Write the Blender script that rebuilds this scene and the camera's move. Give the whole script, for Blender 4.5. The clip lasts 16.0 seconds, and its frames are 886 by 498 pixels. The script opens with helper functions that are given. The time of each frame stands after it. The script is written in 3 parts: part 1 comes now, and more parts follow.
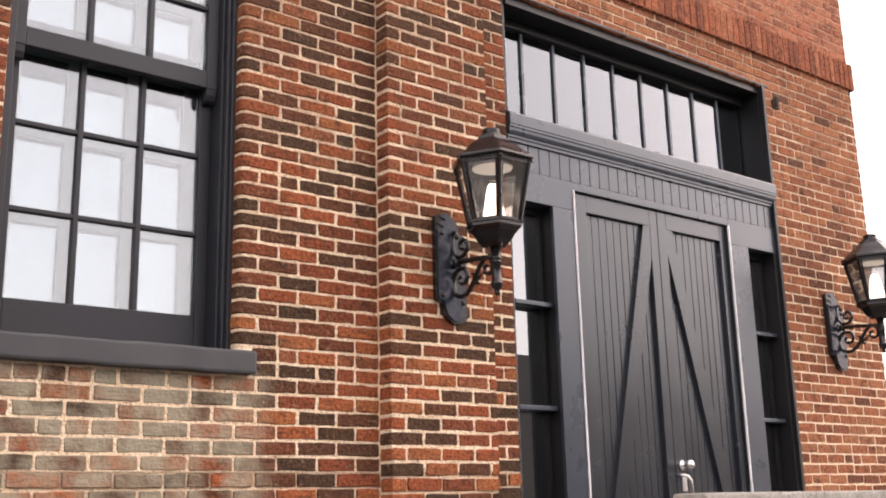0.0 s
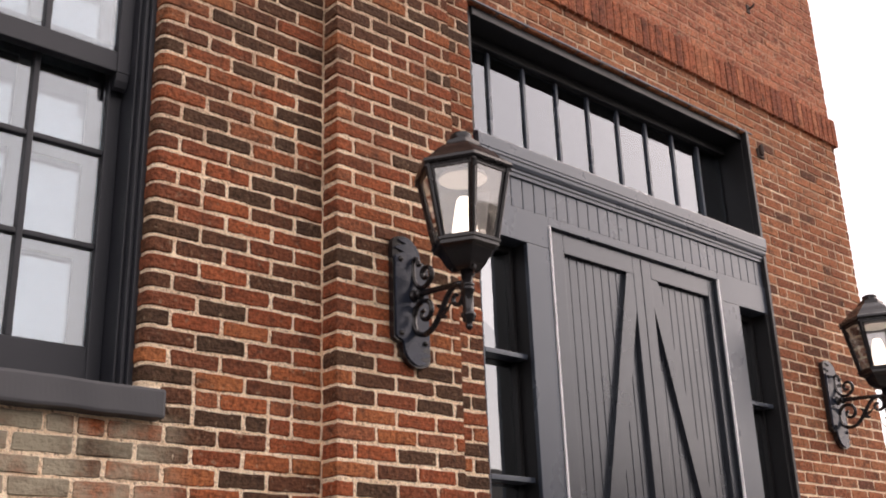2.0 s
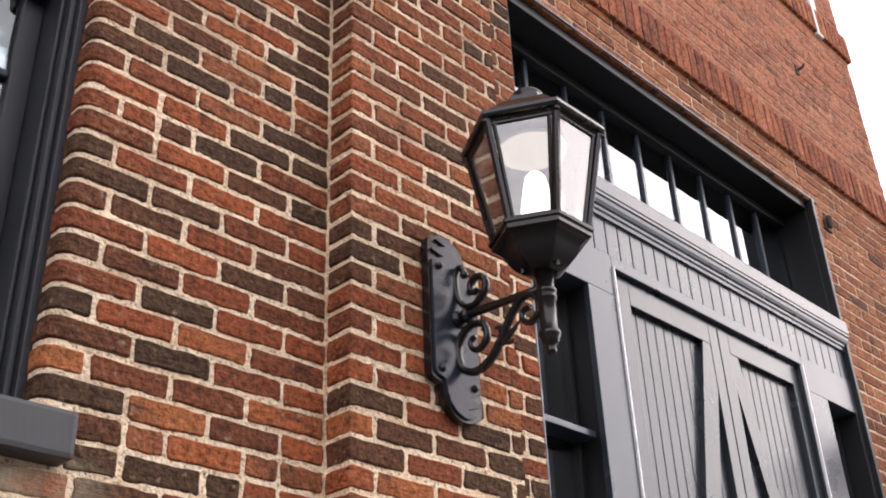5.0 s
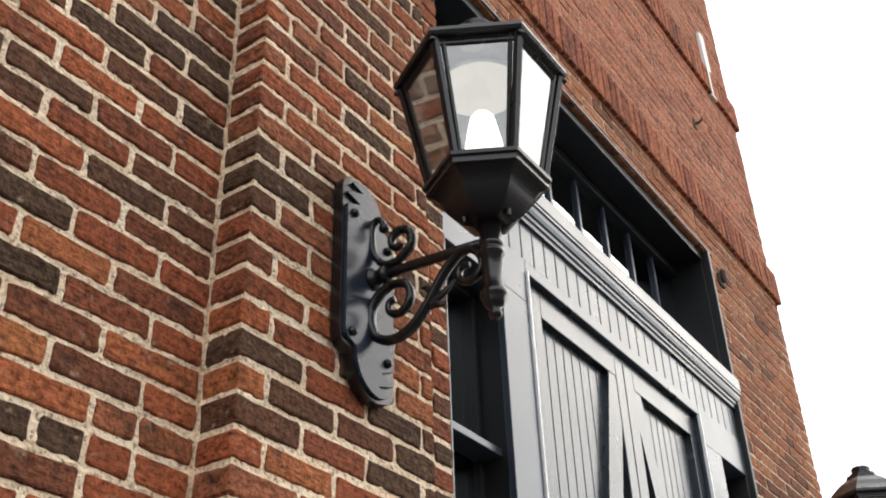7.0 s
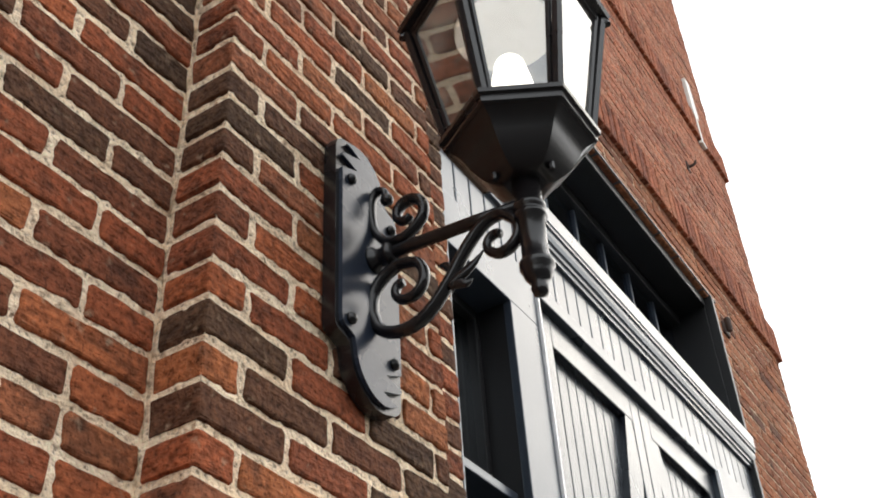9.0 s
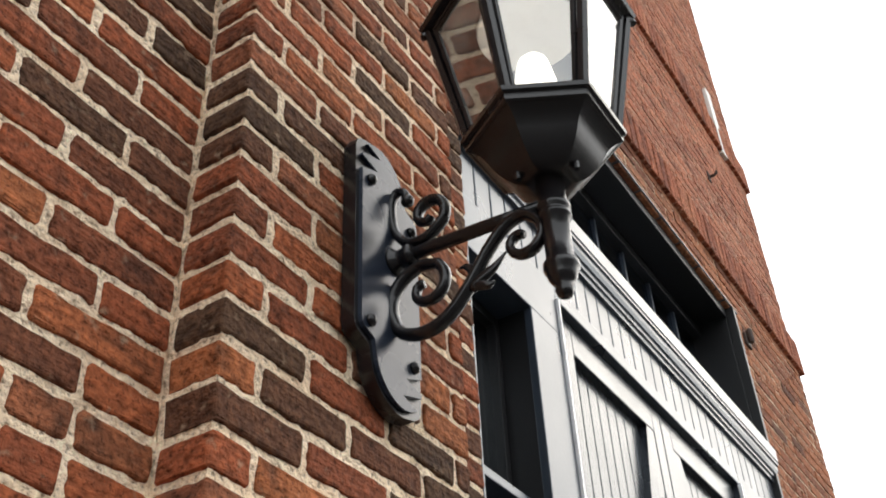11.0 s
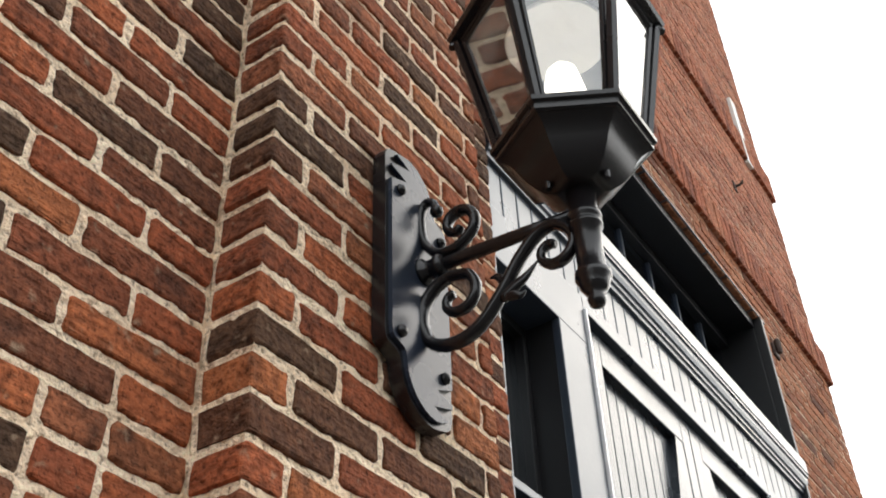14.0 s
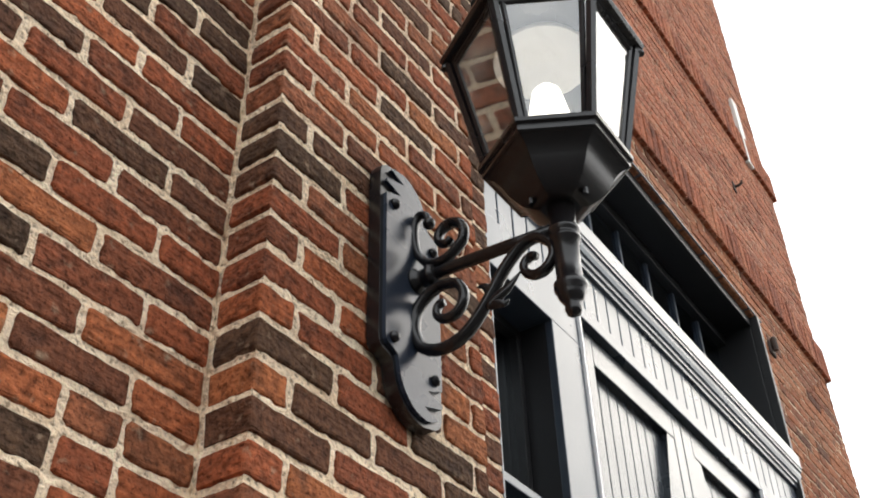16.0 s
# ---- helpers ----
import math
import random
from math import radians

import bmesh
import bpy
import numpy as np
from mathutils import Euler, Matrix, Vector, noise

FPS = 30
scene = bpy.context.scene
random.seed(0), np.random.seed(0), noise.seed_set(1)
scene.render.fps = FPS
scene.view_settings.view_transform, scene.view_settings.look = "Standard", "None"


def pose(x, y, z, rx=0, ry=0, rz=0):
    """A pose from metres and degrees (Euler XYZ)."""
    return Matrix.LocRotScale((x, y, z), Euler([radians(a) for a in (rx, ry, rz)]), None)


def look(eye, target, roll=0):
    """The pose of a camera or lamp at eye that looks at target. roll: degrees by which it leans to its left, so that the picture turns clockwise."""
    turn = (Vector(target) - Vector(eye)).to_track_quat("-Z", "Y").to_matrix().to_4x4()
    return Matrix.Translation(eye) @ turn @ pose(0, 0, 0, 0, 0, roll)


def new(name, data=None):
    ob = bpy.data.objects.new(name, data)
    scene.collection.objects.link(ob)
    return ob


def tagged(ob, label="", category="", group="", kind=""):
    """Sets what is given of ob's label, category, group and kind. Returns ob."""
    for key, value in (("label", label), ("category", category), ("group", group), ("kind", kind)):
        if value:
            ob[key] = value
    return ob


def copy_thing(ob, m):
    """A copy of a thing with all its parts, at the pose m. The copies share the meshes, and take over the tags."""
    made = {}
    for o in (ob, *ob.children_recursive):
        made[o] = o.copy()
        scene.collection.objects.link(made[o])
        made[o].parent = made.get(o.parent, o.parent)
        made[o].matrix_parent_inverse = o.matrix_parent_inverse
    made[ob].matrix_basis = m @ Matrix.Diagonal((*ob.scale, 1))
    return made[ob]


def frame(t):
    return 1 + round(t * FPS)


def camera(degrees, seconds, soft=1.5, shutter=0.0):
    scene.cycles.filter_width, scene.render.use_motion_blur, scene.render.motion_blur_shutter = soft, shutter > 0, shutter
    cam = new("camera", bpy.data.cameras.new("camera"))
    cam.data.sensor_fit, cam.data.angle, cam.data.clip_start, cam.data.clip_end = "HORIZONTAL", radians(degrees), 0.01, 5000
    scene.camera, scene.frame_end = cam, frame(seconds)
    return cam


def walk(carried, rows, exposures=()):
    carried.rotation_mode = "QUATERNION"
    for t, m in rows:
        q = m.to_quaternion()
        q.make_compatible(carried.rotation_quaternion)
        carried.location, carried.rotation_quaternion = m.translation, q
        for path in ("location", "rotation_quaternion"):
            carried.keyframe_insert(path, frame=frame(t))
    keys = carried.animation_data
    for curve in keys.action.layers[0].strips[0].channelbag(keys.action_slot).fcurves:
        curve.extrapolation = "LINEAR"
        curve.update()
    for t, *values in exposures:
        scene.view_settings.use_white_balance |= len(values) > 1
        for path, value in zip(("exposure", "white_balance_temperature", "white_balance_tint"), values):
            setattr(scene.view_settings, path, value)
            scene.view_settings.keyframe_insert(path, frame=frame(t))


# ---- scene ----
cam = camera(45.0, 16.0, soft=1.9)
PATH = [
    (0, (0.272, -0.001, 1.514), (1.484, 1.516, 1.993), -1.48),
    (0.5, (0.330, 0.203, 1.495), (1.541, 1.692, 2.054), 0.43),
    (1, (0.516, 0.435, 1.462), (1.771, 1.871, 2.062), 0.39),
    (1.5, (0.627, 0.694, 1.486), (1.914, 2.075, 2.146), 0.77),
    (2, (0.805, 0.827, 1.396), (2.073, 2.215, 2.079), -2.03),
    (2.5, (0.982, 1.062, 1.473), (2.257, 2.494, 2.042), -4.85),
    (3, (1.074, 1.300, 1.508), (2.336, 2.675, 2.227), -0.17),
    (3.5, (1.198, 1.520, 1.413), (2.392, 2.910, 2.214), -0.80),
    (4, (1.338, 1.669, 1.467), (2.509, 3.064, 2.292), 2.35),
    (4.5, (1.470, 1.856, 1.445), (2.673, 3.179, 2.340), 1.68),
    (4.7, (1.502, 1.977, 1.432), (2.742, 3.241, 2.363), -0.68),
    (6.8, (1.804, 2.610, 1.395), (3.152, 3.576, 2.513), -2.85),
    (7, (1.869, 2.697, 1.416), (3.265, 3.613, 2.518), -2.21),
    (7.5, (2.049, 2.825, 1.467), (3.379, 3.713, 2.668), -0.69),
    (8, (2.166, 2.950, 1.503), (3.491, 3.831, 2.714), -1.41),
    (8.5, (2.222, 3.069, 1.521), (3.587, 3.856, 2.753), -4.10),
    (11, (2.282, 3.125, 1.534), (3.616, 3.928, 2.789), -3.08),
    (11.5, (2.283, 3.128, 1.545), (3.605, 3.911, 2.826), -3.17),
    (12, (2.281, 3.129, 1.534), (3.646, 3.957, 2.739), -5.52),
    (12.5, (2.272, 3.128, 1.531), (3.610, 3.942, 2.775), -3.81),
    (13, (2.276, 3.140, 1.538), (3.586, 3.967, 2.803), -2.49),
    (13.5, (2.274, 3.133, 1.531), (3.582, 3.959, 2.799), -2.29),
    (14, (2.280, 3.140, 1.536), (3.580, 3.969, 2.810), -2.44),
    (14.5, (2.270, 3.124, 1.534), (3.571, 3.967, 2.798), -3.26),
    (15, (2.255, 3.109, 1.516), (3.584, 3.932, 2.763), -2.64),
    (15.5, (2.222, 3.086, 1.503), (3.541, 3.923, 2.751), -4.55),
    (16, (2.200, 3.041, 1.475), (3.493, 3.893, 2.740), -1.91),
]
walk(cam, [(t, look(eye, target, roll)) for t, eye, target, roll in PATH],
     exposures=[(0.0, 1.02, 7650, 26), (1.5, 0.71, 7600, 26), (2.0, 0.58, 7550, 26), (2.5, 0.52, 7400, 25), (3.0, 0.66, 7250, 24), (3.5, 0.88, 7100, 22),
                (4.7, 0.91, 7020, 22), (7.0, 0.74, 6880, 11), (11.0, 0.72, 6850, 10), (16.0, 0.76, 6850, 10)])

# ---- sky and light ----
world = bpy.data.worlds.new("sky")
scene.world = world
world.use_nodes = True
wn, wl = world.node_tree.nodes, world.node_tree.links
wn.clear()
sky = wn.new("ShaderNodeTexSky")
sky.sky_type, sky.sun_disc = "NISHITA", False
sky.sun_elevation, sky.sun_rotation = radians(36), radians(110)
sky.dust_density, sky.air_density = 3.0, 1.0
pale = wn.new("ShaderNodeHueSaturation")
pale.inputs["Saturation"].default_value = 0.70
dim = wn.new("ShaderNodeVectorMath")
dim.operation = "SCALE"
dim.inputs["Scale"].default_value = 0.11
cloud = wn.new("ShaderNodeMix")
cloud.data_type = "RGBA"
cloud.inputs[0].default_value = 0.6
cloud.inputs[7].default_value = (1.48, 1.58, 1.66, 1)
back = wn.new("ShaderNodeBackground")
back.inputs[1].default_value = 1.0
wout = wn.new("ShaderNodeOutputWorld")
wl.new(sky.outputs[0], pale.inputs["Color"])
wl.new(pale.outputs[0], dim.inputs[0])
wl.new(dim.outputs[0], cloud.inputs[6])
wl.new(cloud.outputs[2], back.inputs[0])
wl.new(back.outputs[0], wout.inputs[0])

sun = new("sun", bpy.data.lights.new("sun", "SUN"))
sun.data.energy, sun.data.angle, sun.data.color = 0.35, radians(60), (0.96, 0.98, 1.0)
sun.matrix_world = look((3.0 + 15.0, 4.0 - 5.5, 2.0 + 11.5), (3.0, 4.0, 2.0))


# ---- materials ----
def material(name, rough=0.6, metal=0.0):
    m = bpy.data.materials.new(name)
    m.use_nodes = True
    n, l = m.node_tree.nodes, m.node_tree.links
    b = n["Principled BSDF"]
    b.inputs["Roughness"].default_value, b.inputs["Metallic"].default_value = rough, metal
    return m, n, l, b


def noise_node(n, l, scale, detail=4, coord=None):
    t = n.new("ShaderNodeTexNoise")
    t.inputs["Scale"].default_value, t.inputs["Detail"].default_value = scale, detail
    if coord:
        l.new(coord, t.inputs["Vector"])
    return t


def ramp(n, l, fac, stops, constant=False):
    r = n.new("ShaderNodeValToRGB")
    e = r.color_ramp.elements
    while len(e) < len(stops):
        e.new(0.5)
    for k, (p, c) in zip(e, stops):
        k.position, k.color = p, (*c, 1)
    if constant:
        r.color_ramp.interpolation = "CONSTANT"
    l.new(fac, r.inputs[0])
    return r.outputs[0]


def mix(n, l, fac, a, b, kind="MIX"):
    x = n.new("ShaderNodeMix")
    x.data_type, x.blend_type = "RGBA", kind
    for k, v in ((0, fac), (6, a), (7, b)):
        if isinstance(v, (int, float)):
            x.inputs[k].default_value = v
        elif isinstance(v, tuple):
            x.inputs[k].default_value = (*v, 1)
        else:
            l.new(v, x.inputs[k])
    return x.outputs[2]


def math_node(n, l, op, a, b=0.0, clamp=False):
    x = n.new("ShaderNodeMath")
    x.operation, x.use_clamp = op, clamp
    for k, v in ((0, a), (1, b)):
        if isinstance(v, (int, float)):
            x.inputs[k].default_value = v
        else:
            l.new(v, x.inputs[k])
    return x.outputs[0]


def bump(n, l, b, height, strength, distance=0.002):
    u = n.new("ShaderNodeBump")
    u.inputs["Strength"].default_value, u.inputs["Distance"].default_value = strength, distance
    l.new(height, u.inputs["Height"])
    l.new(u.outputs[0], b.inputs["Normal"])


def washed(n, l, colour, pos):
    """Grey lime wash that ran down below the window's sill."""
    sep = n.new("ShaderNodeSeparateXYZ")
    l.new(pos, sep.inputs[0])
    side = math_node(n, l, "MULTIPLY", math_node(n, l, "SUBTRACT", 2.62, sep.outputs[0]), 5.0, True)
    under = math_node(n, l, "MULTIPLY", math_node(n, l, "SUBTRACT", 2.14, sep.outputs[2]), 25.0, True)
    blot = noise_node(n, l, 7.0, 5, pos)
    patch = math_node(n, l, "MULTIPLY", math_node(n, l, "SUBTRACT", blot.outputs[0], 0.35), 4.0, True)
    fac = math_node(n, l, "MULTIPLY", math_node(n, l, "MULTIPLY", side, under), patch)
    return mix(n, l, math_node(n, l, "MULTIPLY", fac, 0.85), colour, (0.40, 0.355, 0.26))


BRICK_TONES = [
    (0.00, (0.080, 0.048, 0.031)), (0.16, (0.104, 0.056, 0.034)), (0.34, (0.150, 0.060, 0.034)),
    (0.45, (0.228, 0.072, 0.037)), (0.58, (0.305, 0.086, 0.040)), (0.72, (0.365, 0.106, 0.046)),
    (0.88, (0.385, 0.137, 0.057)), (1.00, (0.295, 0.104, 0.055)),
]
UPPER_TONES = [
    (0.0, (0.300, 0.110, 0.070)), (0.35, (0.390, 0.136, 0.080)), (0.7, (0.470, 0.164, 0.092)), (1.0, (0.520, 0.210, 0.120)),
]
SIDE_TONES = [
    (0.0, (0.150, 0.062, 0.040)), (0.16, (0.270, 0.098, 0.054)), (0.5, (0.380, 0.138, 0.070)), (0.8, (0.430, 0.175, 0.090)), (1.0, (0.350, 0.150, 0.085)),
]


def brick_material(name, island, stops=BRICK_TONES, fleck=0.62, drag=0.36):
    m, n, l, b = material(name, 0.92)
    b.inputs["Specular IOR Level"].default_value = 0.15
    pos = n.new("ShaderNodeNewGeometry")
    if island:
        rnd = pos.outputs["Random Per Island"]
    else:
        rnd = n.new("ShaderNodeObjectInfo").outputs["Random"]
    tone = ramp(n, l, rnd, stops)
    p = pos.outputs["Position"]
    blotch, grain, speck = noise_node(n, l, 16, 6, p), noise_node(n, l, 60, 8, p), noise_node(n, l, 150, 5, p)
    drawn = n.new("ShaderNodeMapping")
    drawn.inputs["Scale"].default_value = (16, 60, 110)
    l.new(p, drawn.inputs["Vector"])
    streak = noise_node(n, l, 1.0, 5, drawn.outputs[0])
    tone = mix(n, l, math_node(n, l, "MULTIPLY", math_node(n, l, "SUBTRACT", blotch.outputs[0], 0.52), 3.4, True), tone, (0.060, 0.033, 0.024))
    tone = mix(n, l, drag, tone, ramp(n, l, streak.outputs[0], [(0.3, (0.62, 0.60, 0.58)), (0.5, (1.0, 1.0, 1.0)), (0.72, (1.4, 1.34, 1.28))]), "MULTIPLY")
    grainy = ramp(n, l, grain.outputs[0], [(0.32, (0.40, 0.38, 0.36)), (0.5, (1.0, 1.0, 1.0)), (0.72, (1.6, 1.5, 1.42))])
    tone = mix(n, l, 0.75, tone, grainy, "MULTIPLY")
    pits = ramp(n, l, speck.outputs[0], [(0.37, (0.14, 0.11, 0.10)), (0.43, (1, 1, 1)), (0.62, (1, 1, 1)), (0.70, (1.7, 1.5, 1.35))])
    tone = mix(n, l, 0.55, tone, pits, "MULTIPLY")
    lime = noise_node(n, l, 38, 7, p)
    tone = mix(n, l, math_node(n, l, "MULTIPLY", math_node(n, l, "SUBTRACT", lime.outputs[0], fleck), 5.0, True), tone, (0.40, 0.28, 0.19))
    if stops is BRICK_TONES:                 # ragged dark brown, stronger higher up the wall
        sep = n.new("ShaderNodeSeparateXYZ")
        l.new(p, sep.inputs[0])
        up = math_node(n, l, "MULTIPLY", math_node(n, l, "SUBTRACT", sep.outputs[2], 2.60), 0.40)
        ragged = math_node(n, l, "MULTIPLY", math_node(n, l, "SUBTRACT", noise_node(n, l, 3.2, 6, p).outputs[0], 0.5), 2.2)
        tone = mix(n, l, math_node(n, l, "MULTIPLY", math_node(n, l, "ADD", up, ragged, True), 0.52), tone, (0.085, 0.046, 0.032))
    l.new(washed(n, l, tone, p), b.inputs["Base Color"])
    h = math_node(n, l, "ADD", math_node(n, l, "MULTIPLY", grain.outputs[0], 1.3), math_node(n, l, "ADD", math_node(n, l, "MULTIPLY", streak.outputs[0], drag * 2), noise_node(n, l, 28, 4, p).outputs[0]))
    bump(n, l, b, h, 1.0, 0.006)
    return m


def mortar_material(name, light, dark, old=None):
    """Gritty joint mortar. old: the colour of weathered pointing, which takes over high on the wall in ragged patches."""
    m, n, l, b = material(name, 0.95)
    p = n.new("ShaderNodeNewGeometry").outputs["Position"]
    a, g = noise_node(n, l, 9, 6, p), noise_node(n, l, 120, 6, p)
    c = ramp(n, l, a.outputs[0], [(0.3, dark), (0.6, light)])
    if old:
        sep = n.new("ShaderNodeSeparateXYZ")
        l.new(p, sep.inputs[0])
        up = math_node(n, l, "MULTIPLY", math_node(n, l, "SUBTRACT", sep.outputs[2], 2.70), 0.50)
        ragged = math_node(n, l, "MULTIPLY", math_node(n, l, "SUBTRACT", noise_node(n, l, 4.0, 6, p).outputs[0], 0.5), 2.6)
        worn = math_node(n, l, "ADD", up, ragged, True)
        c = mix(n, l, math_node(n, l, "MULTIPLY", worn, 0.85), c, old)
    c = mix(n, l, 0.8, c, ramp(n, l, g.outputs[0], [(0.33, (0.26, 0.20, 0.15)), (0.41, (0.97, 0.96, 0.94)), (0.65, (1.22, 1.21, 1.18))]), "MULTIPLY")
    l.new(c, b.inputs["Base Color"])
    bump(n, l, b, math_node(n, l, "ADD", g.outputs[0], noise_node(n, l, 50, 5, p).outputs[0]), 1.0, 0.009)
    return m


def paint_material(name, colour, rough, streak=0.25):
    m, n, l, b = material(name, rough)
    p = n.new("ShaderNodeNewGeometry").outputs["Position"]
    a, g = noise_node(n, l, 5, 5, p), noise_node(n, l, 130, 3, p)
    dust = tuple(v * 1.45 + 0.012 for v in colour)
    l.new(mix(n, l, math_node(n, l, "MULTIPLY", a.outputs[0], streak), colour, dust), b.inputs["Base Color"])
    l.new(math_node(n, l, "ADD", math_node(n, l, "MULTIPLY", a.outputs[0], 0.16), rough - 0.08), b.inputs["Roughness"])
    bump(n, l, b, g.outputs[0], 0.12, 0.0015)
    return m


def glass_material(name, reflect, tint, rough=0.0, sheen=(1.0, 1.0, 1.0)):
    m = bpy.data.materials.new(name)
    m.use_nodes = True
    n, l = m.node_tree.nodes, m.node_tree.links
    n.clear()
    out, mx = n.new("ShaderNodeOutputMaterial"), n.new("ShaderNodeMixShader")
    gl, tr, fr = n.new("ShaderNodeBsdfGlossy"), n.new("ShaderNodeBsdfTransparent"), n.new("ShaderNodeFresnel")
    gl.inputs["Roughness"].default_value = rough
    gl.inputs[0].default_value = (*sheen, 1)
    tr.inputs[0].default_value = (*tint, 1)
    fr.inputs[0].default_value = 1.52
    wob = noise_node(n, l, 3.5, 2, n.new("ShaderNodeNewGeometry").outputs["Position"])
    u = n.new("ShaderNodeBump")
    u.inputs["Strength"].default_value, u.inputs["Distance"].default_value = 0.08, 0.01
    l.new(wob.outputs[0], u.inputs["Height"])
    l.new(u.outputs[0], gl.inputs["Normal"])
    l.new(math_node(n, l, "ADD", math_node(n, l, "MULTIPLY", fr.outputs[0], 1.3), reflect, True), mx.inputs[0])
    l.new(tr.outputs[0], mx.inputs[1])
    l.new(gl.outputs[0], mx.inputs[2])
    l.new(mx.outputs[0], out.inputs[0])
    return m


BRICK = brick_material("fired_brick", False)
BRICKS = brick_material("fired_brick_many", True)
BRICK_UP = brick_material("upper_brick", False, UPPER_TONES, 0.53, 0.0)
BRICKS_UP = brick_material("upper_brick_many", True, UPPER_TONES, 0.53, 0.0)
BRICK_SIDE = brick_material("side_brick", False, SIDE_TONES, 0.59, 0.15)
BRICKS_SIDE = brick_material("side_brick_many", True, SIDE_TONES, 0.59, 0.15)
BAND_TONES = [(0.0, (0.24, 0.085, 0.055)), (0.3, (0.33, 0.11, 0.062)), (0.7, (0.40, 0.135, 0.074)), (1.0, (0.45, 0.18, 0.10))]
BAND = brick_material("belt_brick", False, BAND_TONES)
MORTAR = mortar_material("lime_mortar", (0.95, 0.77, 0.57), (0.82, 0.61, 0.42), (0.38, 0.23, 0.15))
MORTAR_RED = mortar_material("red_mortar", (0.50, 0.245, 0.155), (0.36, 0.155, 0.095))
PAINT = paint_material("charcoal_paint", (0.031, 0.040, 0.056), 0.29)
FRAME = paint_material("window_frame_paint", (0.016, 0.018, 0.024), 0.48)
SILL = paint_material("worn_sill_paint", (0.048, 0.049, 0.054), 0.55, 0.6)
PAINT_GLOSS = paint_material("charcoal_door_paint", (0.019, 0.022, 0.028), 0.25)
for gloss in (PAINT, PAINT_GLOSS):
    gloss.node_tree.nodes["Principled BSDF"].inputs["Specular IOR Level"].default_value = 0.80
    gloss.node_tree.nodes["Principled BSDF"].inputs["Specular Tint"].default_value = (0.86, 0.94, 1.0, 1)
PAINT_BLACK = paint_material("black_frame_paint", (0.009, 0.009, 0.010), 0.45, 0.1)
IRON = paint_material("black_iron", (0.010, 0.009, 0.010), 0.26, 0.1)
# black iron plate with the sky's bluish reflection put into its base colour
IRON_FLAT = paint_material("iron_plate_sky_blue", (0.024, 0.032, 0.050), 0.27)
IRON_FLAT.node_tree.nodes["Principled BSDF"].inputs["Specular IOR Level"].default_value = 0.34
STEEL = paint_material("lintel_steel", (0.09, 0.09, 0.10), 0.5)
RUST = paint_material("rusty_iron", (0.055, 0.035, 0.028), 0.8)
WHITE = paint_material("white_paint", (0.78, 0.77, 0.73), 0.55, 0.1)
LINEN = paint_material("pale_storm_sash", (0.36, 0.375, 0.385), 0.5, 0.1)
ALUMINIUM = paint_material("aluminium_strip", (0.85, 0.85, 0.86), 0.3, 0.05)
CHROME = material("chrome", 0.28, 1.0)[0]
CHROME.node_tree.nodes["Principled BSDF"].inputs["Base Color"].default_value = (0.8, 0.8, 0.8, 1)
GLASS = glass_material("window_glass", 0.09, (0.91, 0.94, 0.95), 0.0, (0.90, 0.95, 0.97))
GLASS_STORM = glass_material("storm_glass", 0.24, (0.70, 0.73, 0.75), 0.0, (0.76, 0.82, 0.85))
GLASS_DOOR = glass_material("door_glass", 0.10, (0.55, 0.57, 0.58), 0.0, (0.84, 0.92, 1.0))
GLASS_SIDE = glass_material("sidelight_glass", 0.24, (0.4, 0.42, 0.43), 0.0, (0.9, 0.96, 1.0))
GLASS_LAMP = glass_material("lantern_glass", 0.16, (0.64, 0.64, 0.64), 0.03)
hn, hl_ = GLASS_LAMP.node_tree.nodes, GLASS_LAMP.node_tree.links
haze, veil = hn.new("ShaderNodeMixShader"), hn.new("ShaderNodeBsdfTranslucent")
veil.inputs[0].default_value = (0.9, 0.9, 0.88, 1)
dust = noise_node(hn, hl_, 9.0, 4, hn.new("ShaderNodeNewGeometry").outputs["Position"])
hl_.new(math_node(hn, hl_, "ADD", math_node(hn, hl_, "MULTIPLY", math_node(hn, hl_, "SUBTRACT", dust.outputs[0], 0.52), 0.6, True), 0.012), haze.inputs[0])
hout = [k for k in hn if k.type == "OUTPUT_MATERIAL"][0]
hl_.new(hout.inputs[0].links[0].from_socket, haze.inputs[1])
hl_.new(veil.outputs[0], haze.inputs[2])
hl_.new(haze.outputs[0], hout.inputs[0])
FROST = material("frosted_globe", 0.5)[0]
FROST.node_tree.nodes["Principled BSDF"].inputs["Base Color"].default_value = (0.95, 0.94, 0.9, 1)
FROST.node_tree.nodes["Principled BSDF"].inputs["Emission Color"].default_value = (1.0, 0.95, 0.85, 1)
FROST.node_tree.nodes["Principled BSDF"].inputs["Emission Strength"].default_value = 2.6
PLASTER = paint_material("dark_interior_plaster", (0.12, 0.11, 0.10), 0.9)
CONCRETE = mortar_material("concrete", (0.46, 0.44, 0.40), (0.34, 0.32, 0.29))
ASPHALT = mortar_material("asphalt", (0.075, 0.073, 0.07), (0.045, 0.045, 0.045))
BARK = mortar_material("grey_bark", (0.16, 0.13, 0.10), (0.08, 0.065, 0.05))


# ---- builders ----
def link(name, bm, mat, parent=None, label="", smooth=False):
    me = bpy.data.meshes.new(name)
    if smooth:
        for f in bm.faces:
            f.smooth = True
    bm.to_mesh(me)
    bm.free()
    me.materials.append(mat)
    ob = new(name, me)
    ob.parent = parent
    if label:
        tagged(ob, label)
    return ob


def part(name, bm, mat, parent, label="", smooth=False):
    return link(name, bm, mat, parent, label, smooth)


